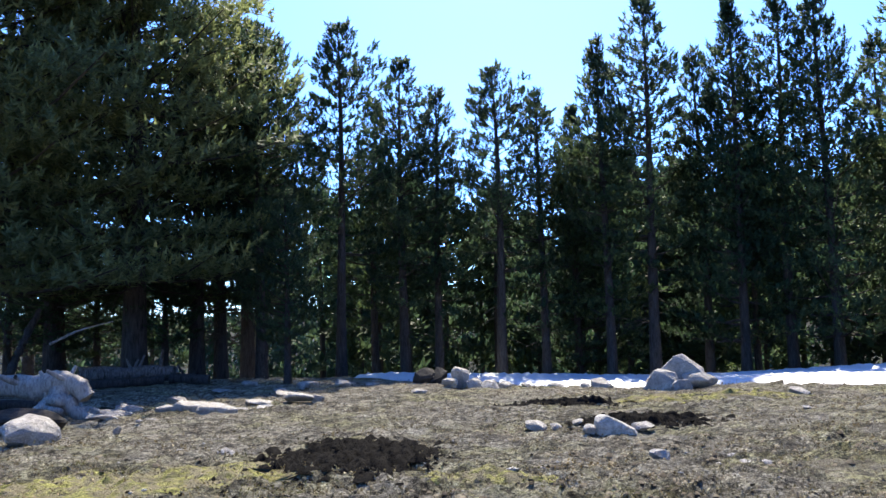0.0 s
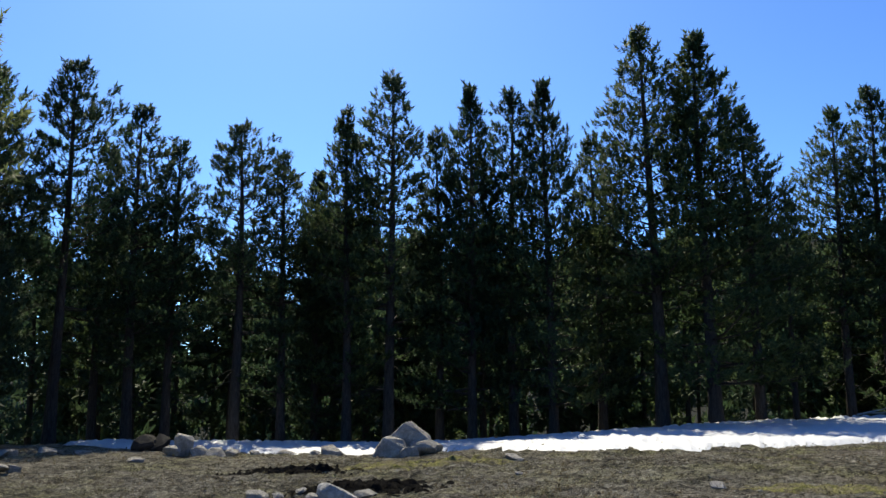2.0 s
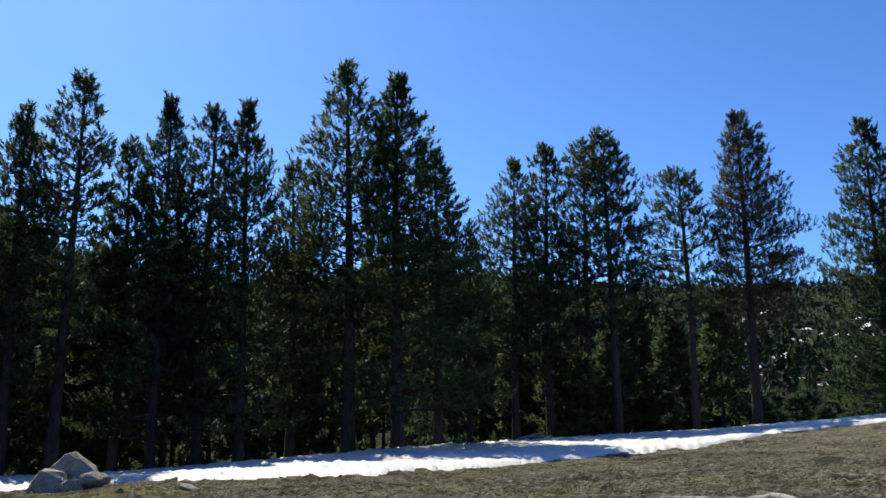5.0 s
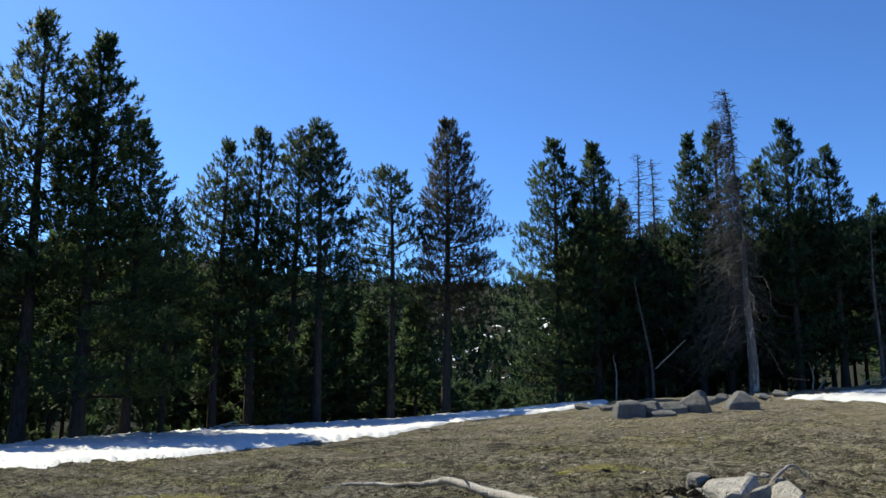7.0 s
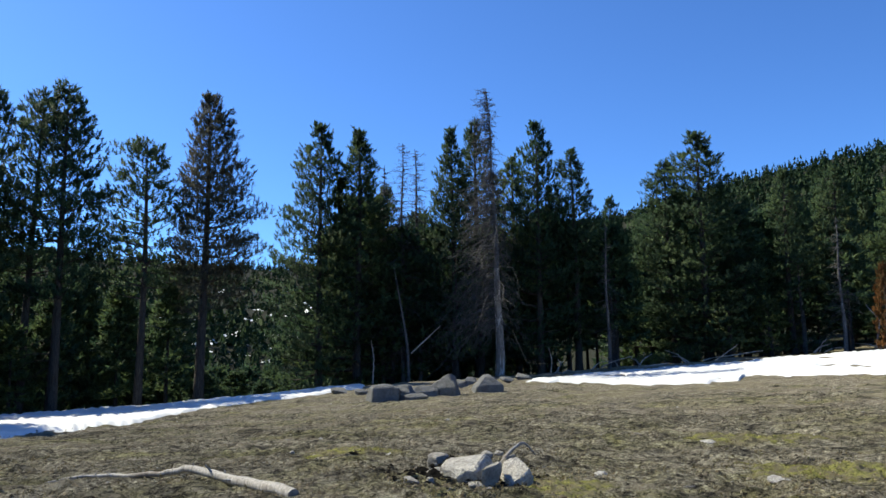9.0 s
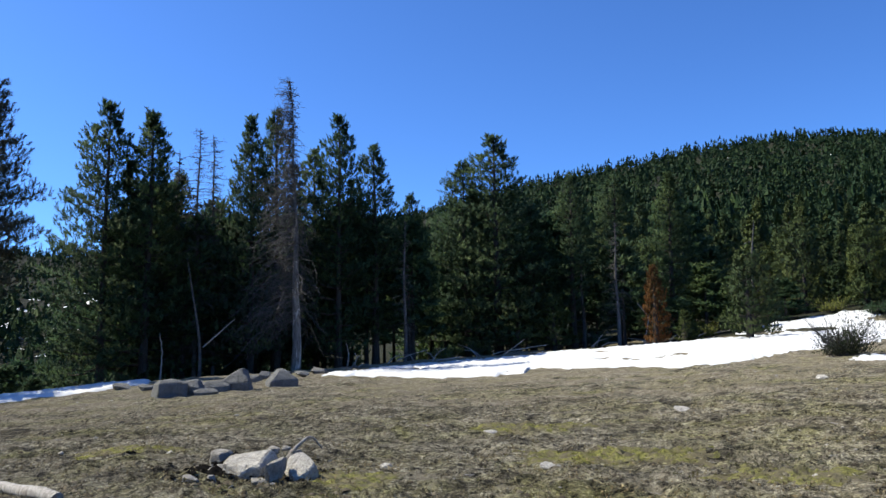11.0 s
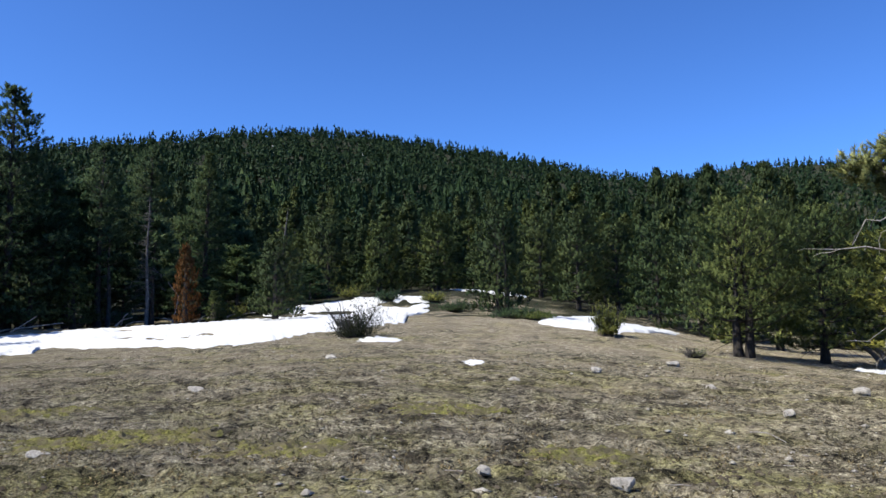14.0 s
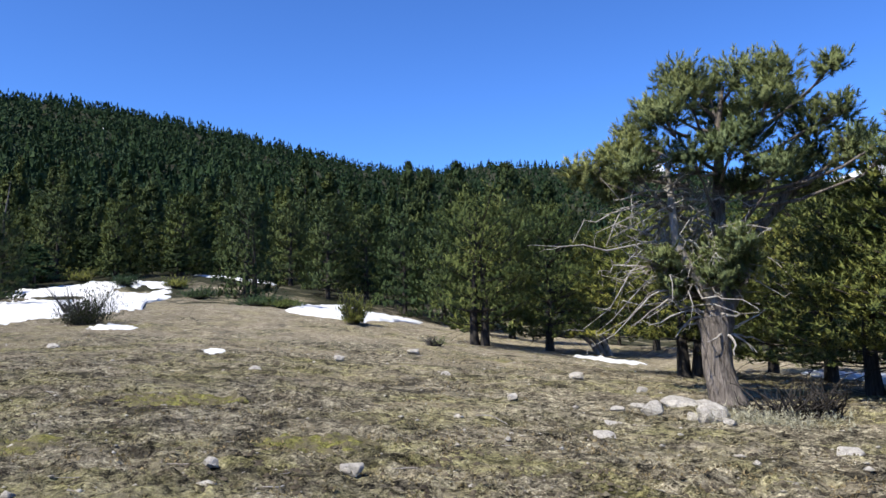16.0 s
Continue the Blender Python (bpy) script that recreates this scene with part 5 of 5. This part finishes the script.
    lower = [(3.194, 4.82, 0.304), (2.668, 4.996, 0.304), (3.545, 5.288, 0.304), (-1.603, 4.82, 0.328), (0.503, 4.586, 0.328),
             (0.035, 6.4, 0.328), (0.737, 6.224, 0.328), (-1.018, 6.575, 0.211), (0.269, 3.007, 0.304),
             (-0.433, 2.48, 0.304), (-0.257, 2.831, 0.328), (-0.725, 2.246, 0.257), (0.152, 2.305, 0.257), (-1.135, 3.007, 0.234)]
    live, dead, at, ax, sz, hub = Heap(), Heap(), [], [], [], []
    for x, z, w in upper + middle + lower:
        c = np.array([x, rng.uniform(-1.3, 1.3) * (0.5 if z < 3.4 else 1), z])
        z0 = min(c[2] - 0.1, max(2.2, c[2] - rng.uniform(0.4, 1.1)))
        root = np.array([np.interp(z0, [0, 2, 4, 7], [0, -0.25, 0.05, 0.2]) + (0.5 if x > 0.62 else -0.6 if x < -1.02 else 0), 0.1, z0])
        s = np.linspace(0, 1, 6)[:, None]
        q = root + (c - root) * s + np.array([0, 0, -0.35]) * (s * (1 - s)) * np.linalg.norm(c - root) + rng.normal(0, 0.05, (6, 3)) * s
        live.add(*tube(q, 0.040 * (1 - 0.75 * s[:, 0]) + 0.008, 5))
        n = int(w * 420)
        p = c + np.clip(rng.normal(0, 0.56, (n, 3)), -1.1, 1.1) * w * [1.1, 1.1, 0.75]
        at.append(p)
        hub.append(np.repeat(c[None], n, 0))
        ax.append((p - c) / w * 0.8 + [0, 0, 0.8] + rng.normal(0, 0.3, (n, 3)))
        sz.append(rng.uniform(0.15, 0.21, n))
        for m in range(7):
            d = p[rng.integers(n)]
            live.add(*tube(q[4] + (d - q[4]) * s[:4] / s[3], np.array([0.016, 0.012, 0.009, 0.005]), 3))
    for m in range(150):
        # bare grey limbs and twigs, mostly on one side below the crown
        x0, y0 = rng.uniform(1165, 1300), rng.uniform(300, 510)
        L = rng.uniform(0.35, 1.5) if m % 6 else rng.uniform(1.2, 1.8)
        a = rng.normal(math.pi, 1.1) if m % 3 else rng.uniform(0, 6.283)
        d = np.array([math.cos(a), rng.normal(0, 0.6), rng.uniform(-0.35, 0.35)])
        s = np.linspace(0, 1, 6)[:, None]
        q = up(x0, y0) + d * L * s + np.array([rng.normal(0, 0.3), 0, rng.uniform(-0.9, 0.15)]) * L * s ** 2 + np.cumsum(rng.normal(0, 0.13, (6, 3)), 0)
        dead.add(*tube(q, (0.009 + 0.014 * L) * (1 - 0.8 * s[:, 0]), 5))
        for j in range(5):
            i = rng.integers(2, 6)
            e = rng.normal(0, 1, 3) * [1, 1, 0.8] - [0.2, 0, 0.25]
            w = q[i] + e * L * 0.16 * s[:4] * 1.6 + rng.normal(0, 0.02, (4, 3))
            dead.add(*tube(w, np.array([0.008, 0.007, 0.005, 0.003]), 3))
    v, f = foxtails(rng, np.concatenate(at), np.concatenate(ax), np.concatenate(sz), np.concatenate(sz) * 0.56, 26, 0.22)
    tagged(part("branchwork", live.mesh("branchwork", OLDBARK), t), kind="stuff")
    tagged(part("dead_branchwork", dead.mesh("dead_branchwork", BLEACHWOOD), dead_stem, "tangled bare grey limbs"), kind="stuff")
    pad = np.repeat(np.concatenate(hub), 26 * 3, 0)
    tagged(part("crown", mesh_of("crown", v, f, OLDNEEDLE, outward=v - pad + [0, 0, 0.12] + rng.normal(0, 0.06, v.shape)), t), kind="stuff")


old_pine()


# ---- broad mountain pines round the meadow ----
CLOTHED = {}


def clothing(kind, near, mat):
    """Crown and limbs of a low, wide pine 6 m high, made once for each kind, fineness and colour."""
    key = (kind, near, mat.name)
    if key not in CLOTHED:
        skirt, full, foot = ((0.10, 0.55, 0.8), (0.17, 0.42, 0.75), (0.24, 0.36, 0.7), (0.04, 0.85, 0.9))[kind]
        fine = dict(gap=0.46, whorl=8, step=0.19, shoot=(0.23, 0.125), blades=13, width=0.32) if near else dict(gap=0.55, whorl=7, step=0.30, shoot=(0.32, 0.19), blades=9, width=0.5)
        CLOTHED[key] = pine_parts(400 + kind, 6.0, skirt, 2.5, full=full, foot=foot, thick=0.022, dead=8, needles=mat, lopsided=0.3, thin_foot=0.9, rounded=True, **fine)[1:]
    return CLOTHED[key]


def broad_pine(seed, b, r, h, w, stems, label, kind=0, mat=None):
    """A low, wide pine, clothed almost to the ground, on one or more short stems."""
    t = thing("mountain_pine", label, "pine tree", "broad pines round the meadow")
    p = spot(b, r)
    t.matrix_basis = pose(p.x, p.y, p.z, 0, 0, -b)
    # nearer pines wear the needles with sunlight in their colour
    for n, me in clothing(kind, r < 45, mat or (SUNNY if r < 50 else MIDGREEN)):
        ob = tagged(part(n, me, t), kind="stuff")
        ob.matrix_basis = pose(0, 0, 0, 0, 0, seed * 77 % 360)
        ob.scale = (w / 2.5, w / 2.5, h / 6.0)
    for k in range(stems):
        x = (k - (stems - 1) / 2) * 0.38
        q = np.array([[x, 0.05 * k, -0.3], [x * 1.2, 0, 0.6], [x * 1.3, 0.05, h * 0.3], [x * 0.4, 0, h * 0.75]])
        part("trunk", mesh_of("trunk", *tube(q, [0.24, 0.17, 0.14, 0.04], 8), BARK, True), t)
    return t


BROAD = "broad green mountain pine clothed almost to the ground"
broad_pine(401, 136.3, 34.9, 5.6, 2.5, 2, BROAD, kind=1)
broad_pine(402, 141.0, 37.5, 6.2, 2.8, 1, BROAD, kind=0)
leaner = broad_pine(403, 144.6, 40, 5.6, 2.8, 1, "broad mountain pine with bleached leaning stems", kind=1)
for k, (x0, x1) in enumerate(((-0.1, -1.5), (0.1, -1.0), (0.3, -0.4))):
    part("dead_stem", mesh_of("dead_stem", *tube(np.array([[x0, -0.6, -0.2], [x0 * 0.5 + x1 * 0.4, -0.7, 0.6], [x1, -0.8, 1.3], [x1 * 1.5, -0.8, 1.7]]), [0.16, 0.11, 0.08, 0.03], 7), GREYWOOD, True), leaner, "bleached leaning stem")
broad_pine(404, 150.0, 26.0, 4.4, 2.6, 2, "broad mountain pine on twin stems", kind=2)
broad_pine(405, 158.2, 26.5, 5.4, 3.2, 1, BROAD, kind=0)
broad_pine(406, 161.5, 22.0, 5.2, 2.9, 3, BROAD, kind=1)
broad_pine(407, 155.0, 32, 6.4, 3.0, 1, BROAD, kind=0)
broad_pine(408, 165.5, 19.5, 4.6, 2.4, 2, BROAD, kind=2)
broad_pine(409, 120.9, 48.3, 6.0, 1.9, 2, "green mountain pine at the edge of the slope", kind=0, mat=MIDGREEN)
broad_pine(410, 131.2, 58, 6.2, 2.3, 1, BROAD, kind=0)
broad_pine(411, 105.5, 47.5, 4.3, 1.7, 1, "small green pine standing in the snow", kind=0, mat=MIDGREEN)
broad_pine(412, 126.0, 60, 6.8, 2.4, 1, BROAD, kind=0)
broad_pine(413, 128.6, 63, 6.4, 2.3, 1, BROAD, kind=0)
broad_pine(414, 133.9, 55, 6.6, 2.4, 1, BROAD, kind=0)
broad_pine(415, 101.5, 55.7, 2.0, 0.8, 1, "little green pine at the snow's edge", kind=3)
broad_pine(416, 99.7, 54, 54 * math.tan(radians(6.9)) + 1.6 - spot(99.7, 54).z, 0.95, 1, "small pine with dead rust-brown needles", kind=3, mat=RUST)
broad_pine(417, 90.6, 54, 4.0, 2.0, 1, "young green pine under the tall pines", kind=0)
broad_pine(418, 93.0, 55, 3.4, 1.8, 1, "young green pine under the tall pines", kind=0)
broad_pine(419, 138.5, 46, 7.0, 2.6, 1, BROAD, kind=0)
broad_pine(420, 148.0, 46, 7.0, 2.8, 1, BROAD, kind=0)
broad_pine(421, 112.5, 67, 5.5, 2.0, 1, BROAD, kind=0)
broad_pine(422, 116.5, 68, 6.0, 2.2, 1, BROAD, kind=0)
broad_pine(423, 109.0, 70, 6.2, 2.2, 1, BROAD, kind=0)
broad_pine(424, 123.5, 66, 6.0, 2.2, 1, BROAD, kind=0)


# ---- bushes ----
def bush(seed, b, r, w, h, label, mat=None, twiggy=0.3, n=420, size=0.2, tangle=False):
    rng = np.random.default_rng(seed)
    t = thing("bush", label, "bush", "low bushes on the meadow")
    p = spot(b, r)
    t.matrix_basis = pose(p.x, p.y, p.z, 0, 0, -b)
    heap, at, ax = Heap(), [], []
    s = np.linspace(0, 1, 5)[:, None]
    for k in range(int(60 + 90 * twiggy) ):
        a = rng.uniform(0, 6.283)
        bare = rng.uniform() < twiggy
        d = np.array([math.cos(a) * w * 0.5, math.sin(a) * w * 0.5, h * rng.uniform(0.5, 1.1)]) * rng.uniform(0.15 if tangle else 0.5, 1.05)
        if bare and not tangle:
            d[0] = -abs(d[0])
        elif twiggy > 0.4 and not tangle:
            d[0] = abs(d[0]) * 1.1 - 0.1 * w
        q = np.array([rng.normal(0, w * 0.08), rng.normal(0, w * 0.08), -0.05]) + d * s + (np.cumsum(rng.normal(0, 0.09, (5, 3)), 0) if tangle else rng.normal(0, 0.05, (5, 3)) * s)
        heap.add(*tube(q, (0.022 if tangle else 0.016) * (1 - 0.8 * s[:, 0]) + 0.003, 3))
        if not bare:
            m = max(2, int(n / 60))
            u = rng.uniform(0.05, 1.0, m)[:, None]
            at.append(q[0] + (q[-1] - q[0]) * u + rng.normal(0, 0.13 * w, (m, 3)) * [1, 1, 0.5])
            ax.append(d / np.linalg.norm(d) + [0, 0, 0.5] + rng.normal(0, 0.3, (m, 3)))
    tagged(part("twig_tangle", heap.mesh("twig_tangle", BARK if mat is THIN else DEADWOOD), t), kind="stuff")
    at = np.concatenate(at)
    at[:, 2] = np.abs(at[:, 2]) + 0.03
    tagged(part("leaves", mesh_of("leaves", *foxtails(rng, at, np.concatenate(ax), size, size * 0.5, 9, 0.36), mat or NEEDLE), t), kind="stuff")
    return t


bush(1, 110.7, 35.2, 2.4, 1.6, "dark juniper bush, half of it bare grey twigs", JUNIPER, 0.62, 5000, 0.085)
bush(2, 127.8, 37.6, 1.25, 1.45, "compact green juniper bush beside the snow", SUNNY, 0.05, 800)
bush(3, 155.0, 16.9, 1.6, 0.62, "dead brown brush beside the old pine", THIN, 0.85, 120, 0.07, True)
bush(4, 157.2, 17.3, 0.8, 0.6, "dead brown brush beside the old pine", THIN, 0.85, 80, 0.07, True)
bush(5, 133.3, 31.4, 0.8, 0.38, "small grey heath bush on the turf", OLDNEEDLE, 0.7, 260, 0.08)
for k, (b, r, w, h) in enumerate(((121.6, 46, 2.6, 0.30), (123.0, 45.5, 1.6, 0.25), (117.6, 54, 2.0, 0.6), (116.2, 60, 1.6, 0.6), (113.0, 62, 1.6, 0.8), (110.5, 66, 1.8, 0.9), (96.0, 56, 1.2, 1.0), (102.8, 60, 1.6, 0.9), (88.0, 53, 1.6, 1.0), (85.6, 52, 1.5, 0.8))):
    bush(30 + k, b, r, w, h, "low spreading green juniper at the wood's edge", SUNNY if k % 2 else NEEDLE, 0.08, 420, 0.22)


# ---- turf: dry grass tufts and dug-up clods ----
def grass():
    rng = np.random.default_rng(8)
    n = 84000
    b, r = rng.uniform(-38, 168, n), 6 + 24 * rng.uniform(0, 1, n) ** 1.4
    x, y = r * np.sin(np.radians(b)), r * np.cos(np.radians(b))
    keep = lumps(x * 1.7 + 5, y * 1.7) + 0.6 * lumps(x * 5, y * 5) + rng.normal(0, 0.3, n) > 0.0
    at = np.stack([x, y, height(x, y)], -1)[keep]
    m = len(at)
    v, f = tufts(rng, at, rng.normal(0, 0.6, (m, 3)) + [0, 0, 0.8], rng.uniform(0.03, 0.085, m), 3, 0.2)
    return tagged(new("grass", mesh_of("grass", v, f, STRAW)), "short dry straw-coloured grass tufts", "grass", kind="stuff")


grass()


def dry_grass():
    """Longer bleached grass round the dead brush at the old pine."""
    rng = np.random.default_rng(28)
    b, r = rng.normal(154.2, 1.9, 260), rng.normal(16.2, 0.35, 260)
    x, y = r * np.sin(np.radians(b)), r * np.cos(np.radians(b))
    at = np.stack([x, y, height(x, y)], -1)
    v, f = tufts(rng, at, rng.normal(0, 0.4, (260, 3)) + [0, 0, 1.0], rng.uniform(0.12, 0.28, 260), 10, 0.03)
    return tagged(new("dry_grass", mesh_of("dry_grass", v, f, BLEACHED)), "bleached dry grass round the dead brush", "grass", kind="stuff")


BLEACHED = needle_material("bleached_grass", (0.28, 0.25, 0.19), (0.42, 0.39, 0.31), (0.58, 0.54, 0.45), 0.2)
dry_grass()


def moss():
    rng = np.random.default_rng(18)
    at = []
    for b0, r0, db, dr, n in 2 * ((-25, 11.2, 9, 2.2, 900), (0, 9.4, 8, 1.2, 420), (-13, 9.3, 5, 1.4, 350), (17, 20, 8, 2.0, 420), (3, 15.5, 6, 1.5, 200), (96, 13.5, 12, 2.4, 700), (107, 12.0, 9, 1.8, 500), (90, 17.5, 10, 2.0, 300), (116, 15.0, 8, 2.0, 300), (78, 11.5, 4, 1.6, 300), (50, 16, 14, 3, 300), (132, 12, 12, 3, 250)):
        b, r = np.radians(rng.normal(b0, db * 0.45, n)), rng.normal(r0, dr * 0.45, n).clip(6)
        x, y = r * np.sin(b), r * np.cos(b)
        keep = ripple(x * 0.9, y * 0.9) + rng.normal(0, 0.4, n) > -0.1
        at.append(np.stack([x, y, height(x, y) - 0.01], -1)[keep])
    at = np.concatenate(at)
    v, f = tufts(rng, at, rng.normal(0, 0.7, (len(at), 3)) + [0, 0, 0.7], rng.uniform(0.015, 0.038, len(at)), 7, 0.26)
    return tagged(new("moss", mesh_of("moss", v, f, MOSS)), "yellow-green moss cushions in the dry turf", "moss", kind="stuff")


moss()


def clod_material():
    k = Mat("dug_soil", 1.0, 0.0)
    k.color(k.ramp(k.noise(9, 5, 0.7), (0.3, (0.0042, 0.0040, 0.0038)), (0.7, (0.017, 0.0165, 0.0155))))
    return k.bump(k.noise(30, 5, 0.7), 0.9, 0.03).m


def low_bed(b0, r0, db, dr, seed, rise):
    """A low, ragged bed that rises from the turf."""
    rng = np.random.default_rng(seed)
    n, m = 100, 20
    a = np.linspace(0, 2 * np.pi, n, endpoint=False)
    rim = 1 + 0.14 * np.sin(a * 3 + seed) + 0.09 * np.sin(a * 7 + 2 * seed) + 0.07 * np.sin(a * 15 + seed) + 0.05 * rng.normal(0, 1, n)
    s = np.linspace(0.02, 1, m)[:, None]
    b, r = np.radians(b0 + db * 0.5 * rim * np.cos(a) * s), r0 + dr * 0.5 * rim * np.sin(a) * s
    x, y = r * np.sin(b), r * np.cos(b)
    z = height(x, y) + (0.11 * (1 - s ** 4) - 0.03 + (0.035 * lumps(x * 6, y * 6) + 0.06 * lumps(x * 14, y * 14)) * (1 - s ** 8)) * rise
    v = np.stack([x, y, z], -1).reshape(-1, 3)
    return v, grid_faces(m, n, True)[:, ::-1]


SOIL = clod_material()
BEDS = ((-8.6, 11.5, 7.6, 2.3), (9.8, 14.9, 7.5, 1.6), (5.0, 18.6, 6.5, 1.0), (73.2, 12.1, 7.0, 1.3))
for k, bed in enumerate(BEDS):
    tagged(new("dug_soil", mesh_of("dug_soil", *low_bed(*bed, k, 1.0), SOIL)), "ragged bed of dark dug-up soil", "soil", "beds of dug-up soil", "stuff")


def moss_material():
    k = Mat("moss_carpet", 0.95, 0.1)
    fine = k.mix(0.4, k.noise(16, 4, 0.75), k.noise(45, 3, 0.8))
    c = k.ramp(fine, (0.42, (0.045, 0.046, 0.014)), (0.5, (0.135, 0.134, 0.042)), (0.6, (0.235, 0.23, 0.075)))
    k.color(k.mix(k.ramp(k.noise(3.5, 4, 0.7), (0.42, 0.0), (0.56, 0.9)), c, (0.12, 0.105, 0.07)))
    return k.bump(fine, 1.0, 0.06).m


CARPET = moss_material()
for k, bed in enumerate(((-23, 10.4, 22, 2.2), (-0.5, 9.5, 9, 0.9), (14, 19.6, 12, 1.8), (97, 13.6, 13, 1.7), (107, 11.8, 9, 1.3), (79.5, 11.2, 6, 1.4), (91, 17.5, 8, 1.6), (117, 15.5, 8, 1.4), (66, 15.5, 7, 1.2), (38, 14.5, 9, 1.5), (126, 11.5, 8, 1.2))):
    tagged(new("moss_bed", mesh_of("moss_bed", *low_bed(*bed, 20 + k, 0.30), CARPET)), "ragged bed of yellow-green moss in the turf", "moss", "beds of moss", "stuff")


def crumbs(rng, b, r, size, name, material, label, lift=0.0):
    """Irregular four-sided crumbs of turf or soil lying on the ground."""
    n = len(b)
    x, y = r * np.sin(np.radians(b)), r * np.cos(np.radians(b))
    a = rng.uniform(0, 6.283, (n, 1)) + np.arange(4) * 1.571 + rng.normal(0, 0.3, (n, 4))
    w = size[:, None] * rng.uniform(0.6, 1.4, (n, 4))
    foot = np.stack([x[:, None] + np.cos(a) * w, y[:, None] + np.sin(a) * w, np.repeat((height(x, y) - 0.012 + lift)[:, None], 4, 1)], -1)
    mid = foot.mean(1)
    rise = np.array([0, 0, 1.0]) * (size * rng.uniform(0.45, 0.85, n))[:, None]
    tip = np.stack([mid + rise + 0.35 * (foot[:, 0] + foot[:, 3] - 2 * mid) * rng.uniform(0.5, 1.2, (n, 1)), mid + rise * rng.uniform(0.7, 1.1, (n, 1)) + 0.35 * (foot[:, 1] + foot[:, 2] - 2 * mid) * rng.uniform(0.5, 1.2, (n, 1))], 1)
    v = np.concatenate([foot, tip], 1).reshape(-1, 3)
    tri = np.array([(0, 1, 5), (0, 5, 4), (1, 2, 5), (2, 3, 4), (2, 4, 5), (3, 0, 4)])
    f = (np.arange(n)[:, None, None] * 6 + tri).reshape(-1, 3)
    return tagged(new(name, mesh_of(name, v, f, material, True)), label, "soil", kind="stuff")


def clods():
    rng = np.random.default_rng(9)
    B, R, S, U = [], [], [], []
    for b0, r0, db, dr, n, big in ((-8.6, 11.4, 3.7, 1.1, 1300, 0.12), (-8.6, 11.4, 4.4, 1.3, 2600, 0.05), (9.8, 14.9, 3.6, 0.8, 600, 0.085), (5.2, 18.6, 3.4, 0.6, 500, 0.06), (73.2, 12.0, 4.2, 0.9, 700, 0.05), (2, 9.2, 12, 1.6, 260, 0.035), (-16, 10.0, 9, 1.6, 420, 0.045)):
        B.append(rng.normal(b0, db * 0.55, n)), R.append(rng.normal(r0, dr * 0.55, n).clip(6))
        S.append(big * rng.uniform(0.3, 1.15, n) ** 1.4)
        bed = any(abs(b0 - k[0]) < 1 for k in BEDS)
        U.append(0.05 * bed * np.exp(-((B[-1] - b0) / db) ** 2 - ((R[-1] - r0) / dr) ** 2))
    return crumbs(rng, np.concatenate(B), np.concatenate(R), np.concatenate(S), "clods", SOIL, "dark clods of dug-up soil and torn turf", np.concatenate(U))


clods()


def crumb_material():
    k = Mat("turf_crumb", 0.95, 0.1)
    k.color(k.ramp(k.island(), (0.0, (0.03, 0.025, 0.019)), (0.7, (0.08, 0.068, 0.05)), (1.0, (0.13, 0.115, 0.085))))
    return k.m


def turf_crumbs():
    rng = np.random.default_rng(10)
    n = 130000
    b, r = rng.uniform(-36, 168, n), 6.5 + 22 * rng.uniform(0, 1, n) ** 1.35
    x, y = r * np.sin(np.radians(b)), r * np.cos(np.radians(b))
    keep = lumps(x * 2.4, y * 2.4) + 0.7 * lumps(x * 0.6 + 9, y * 0.6) + rng.normal(0, 0.25, n) > 0.2
    b, r = b[keep], r[keep]
    return crumbs(rng, b, r, 0.010 + 0.042 * rng.uniform(0, 1, len(b)) ** 2.2, "turf_crumbs", crumb_material(), "crumbly lumps of dry turf and earth")


turf_crumbs()
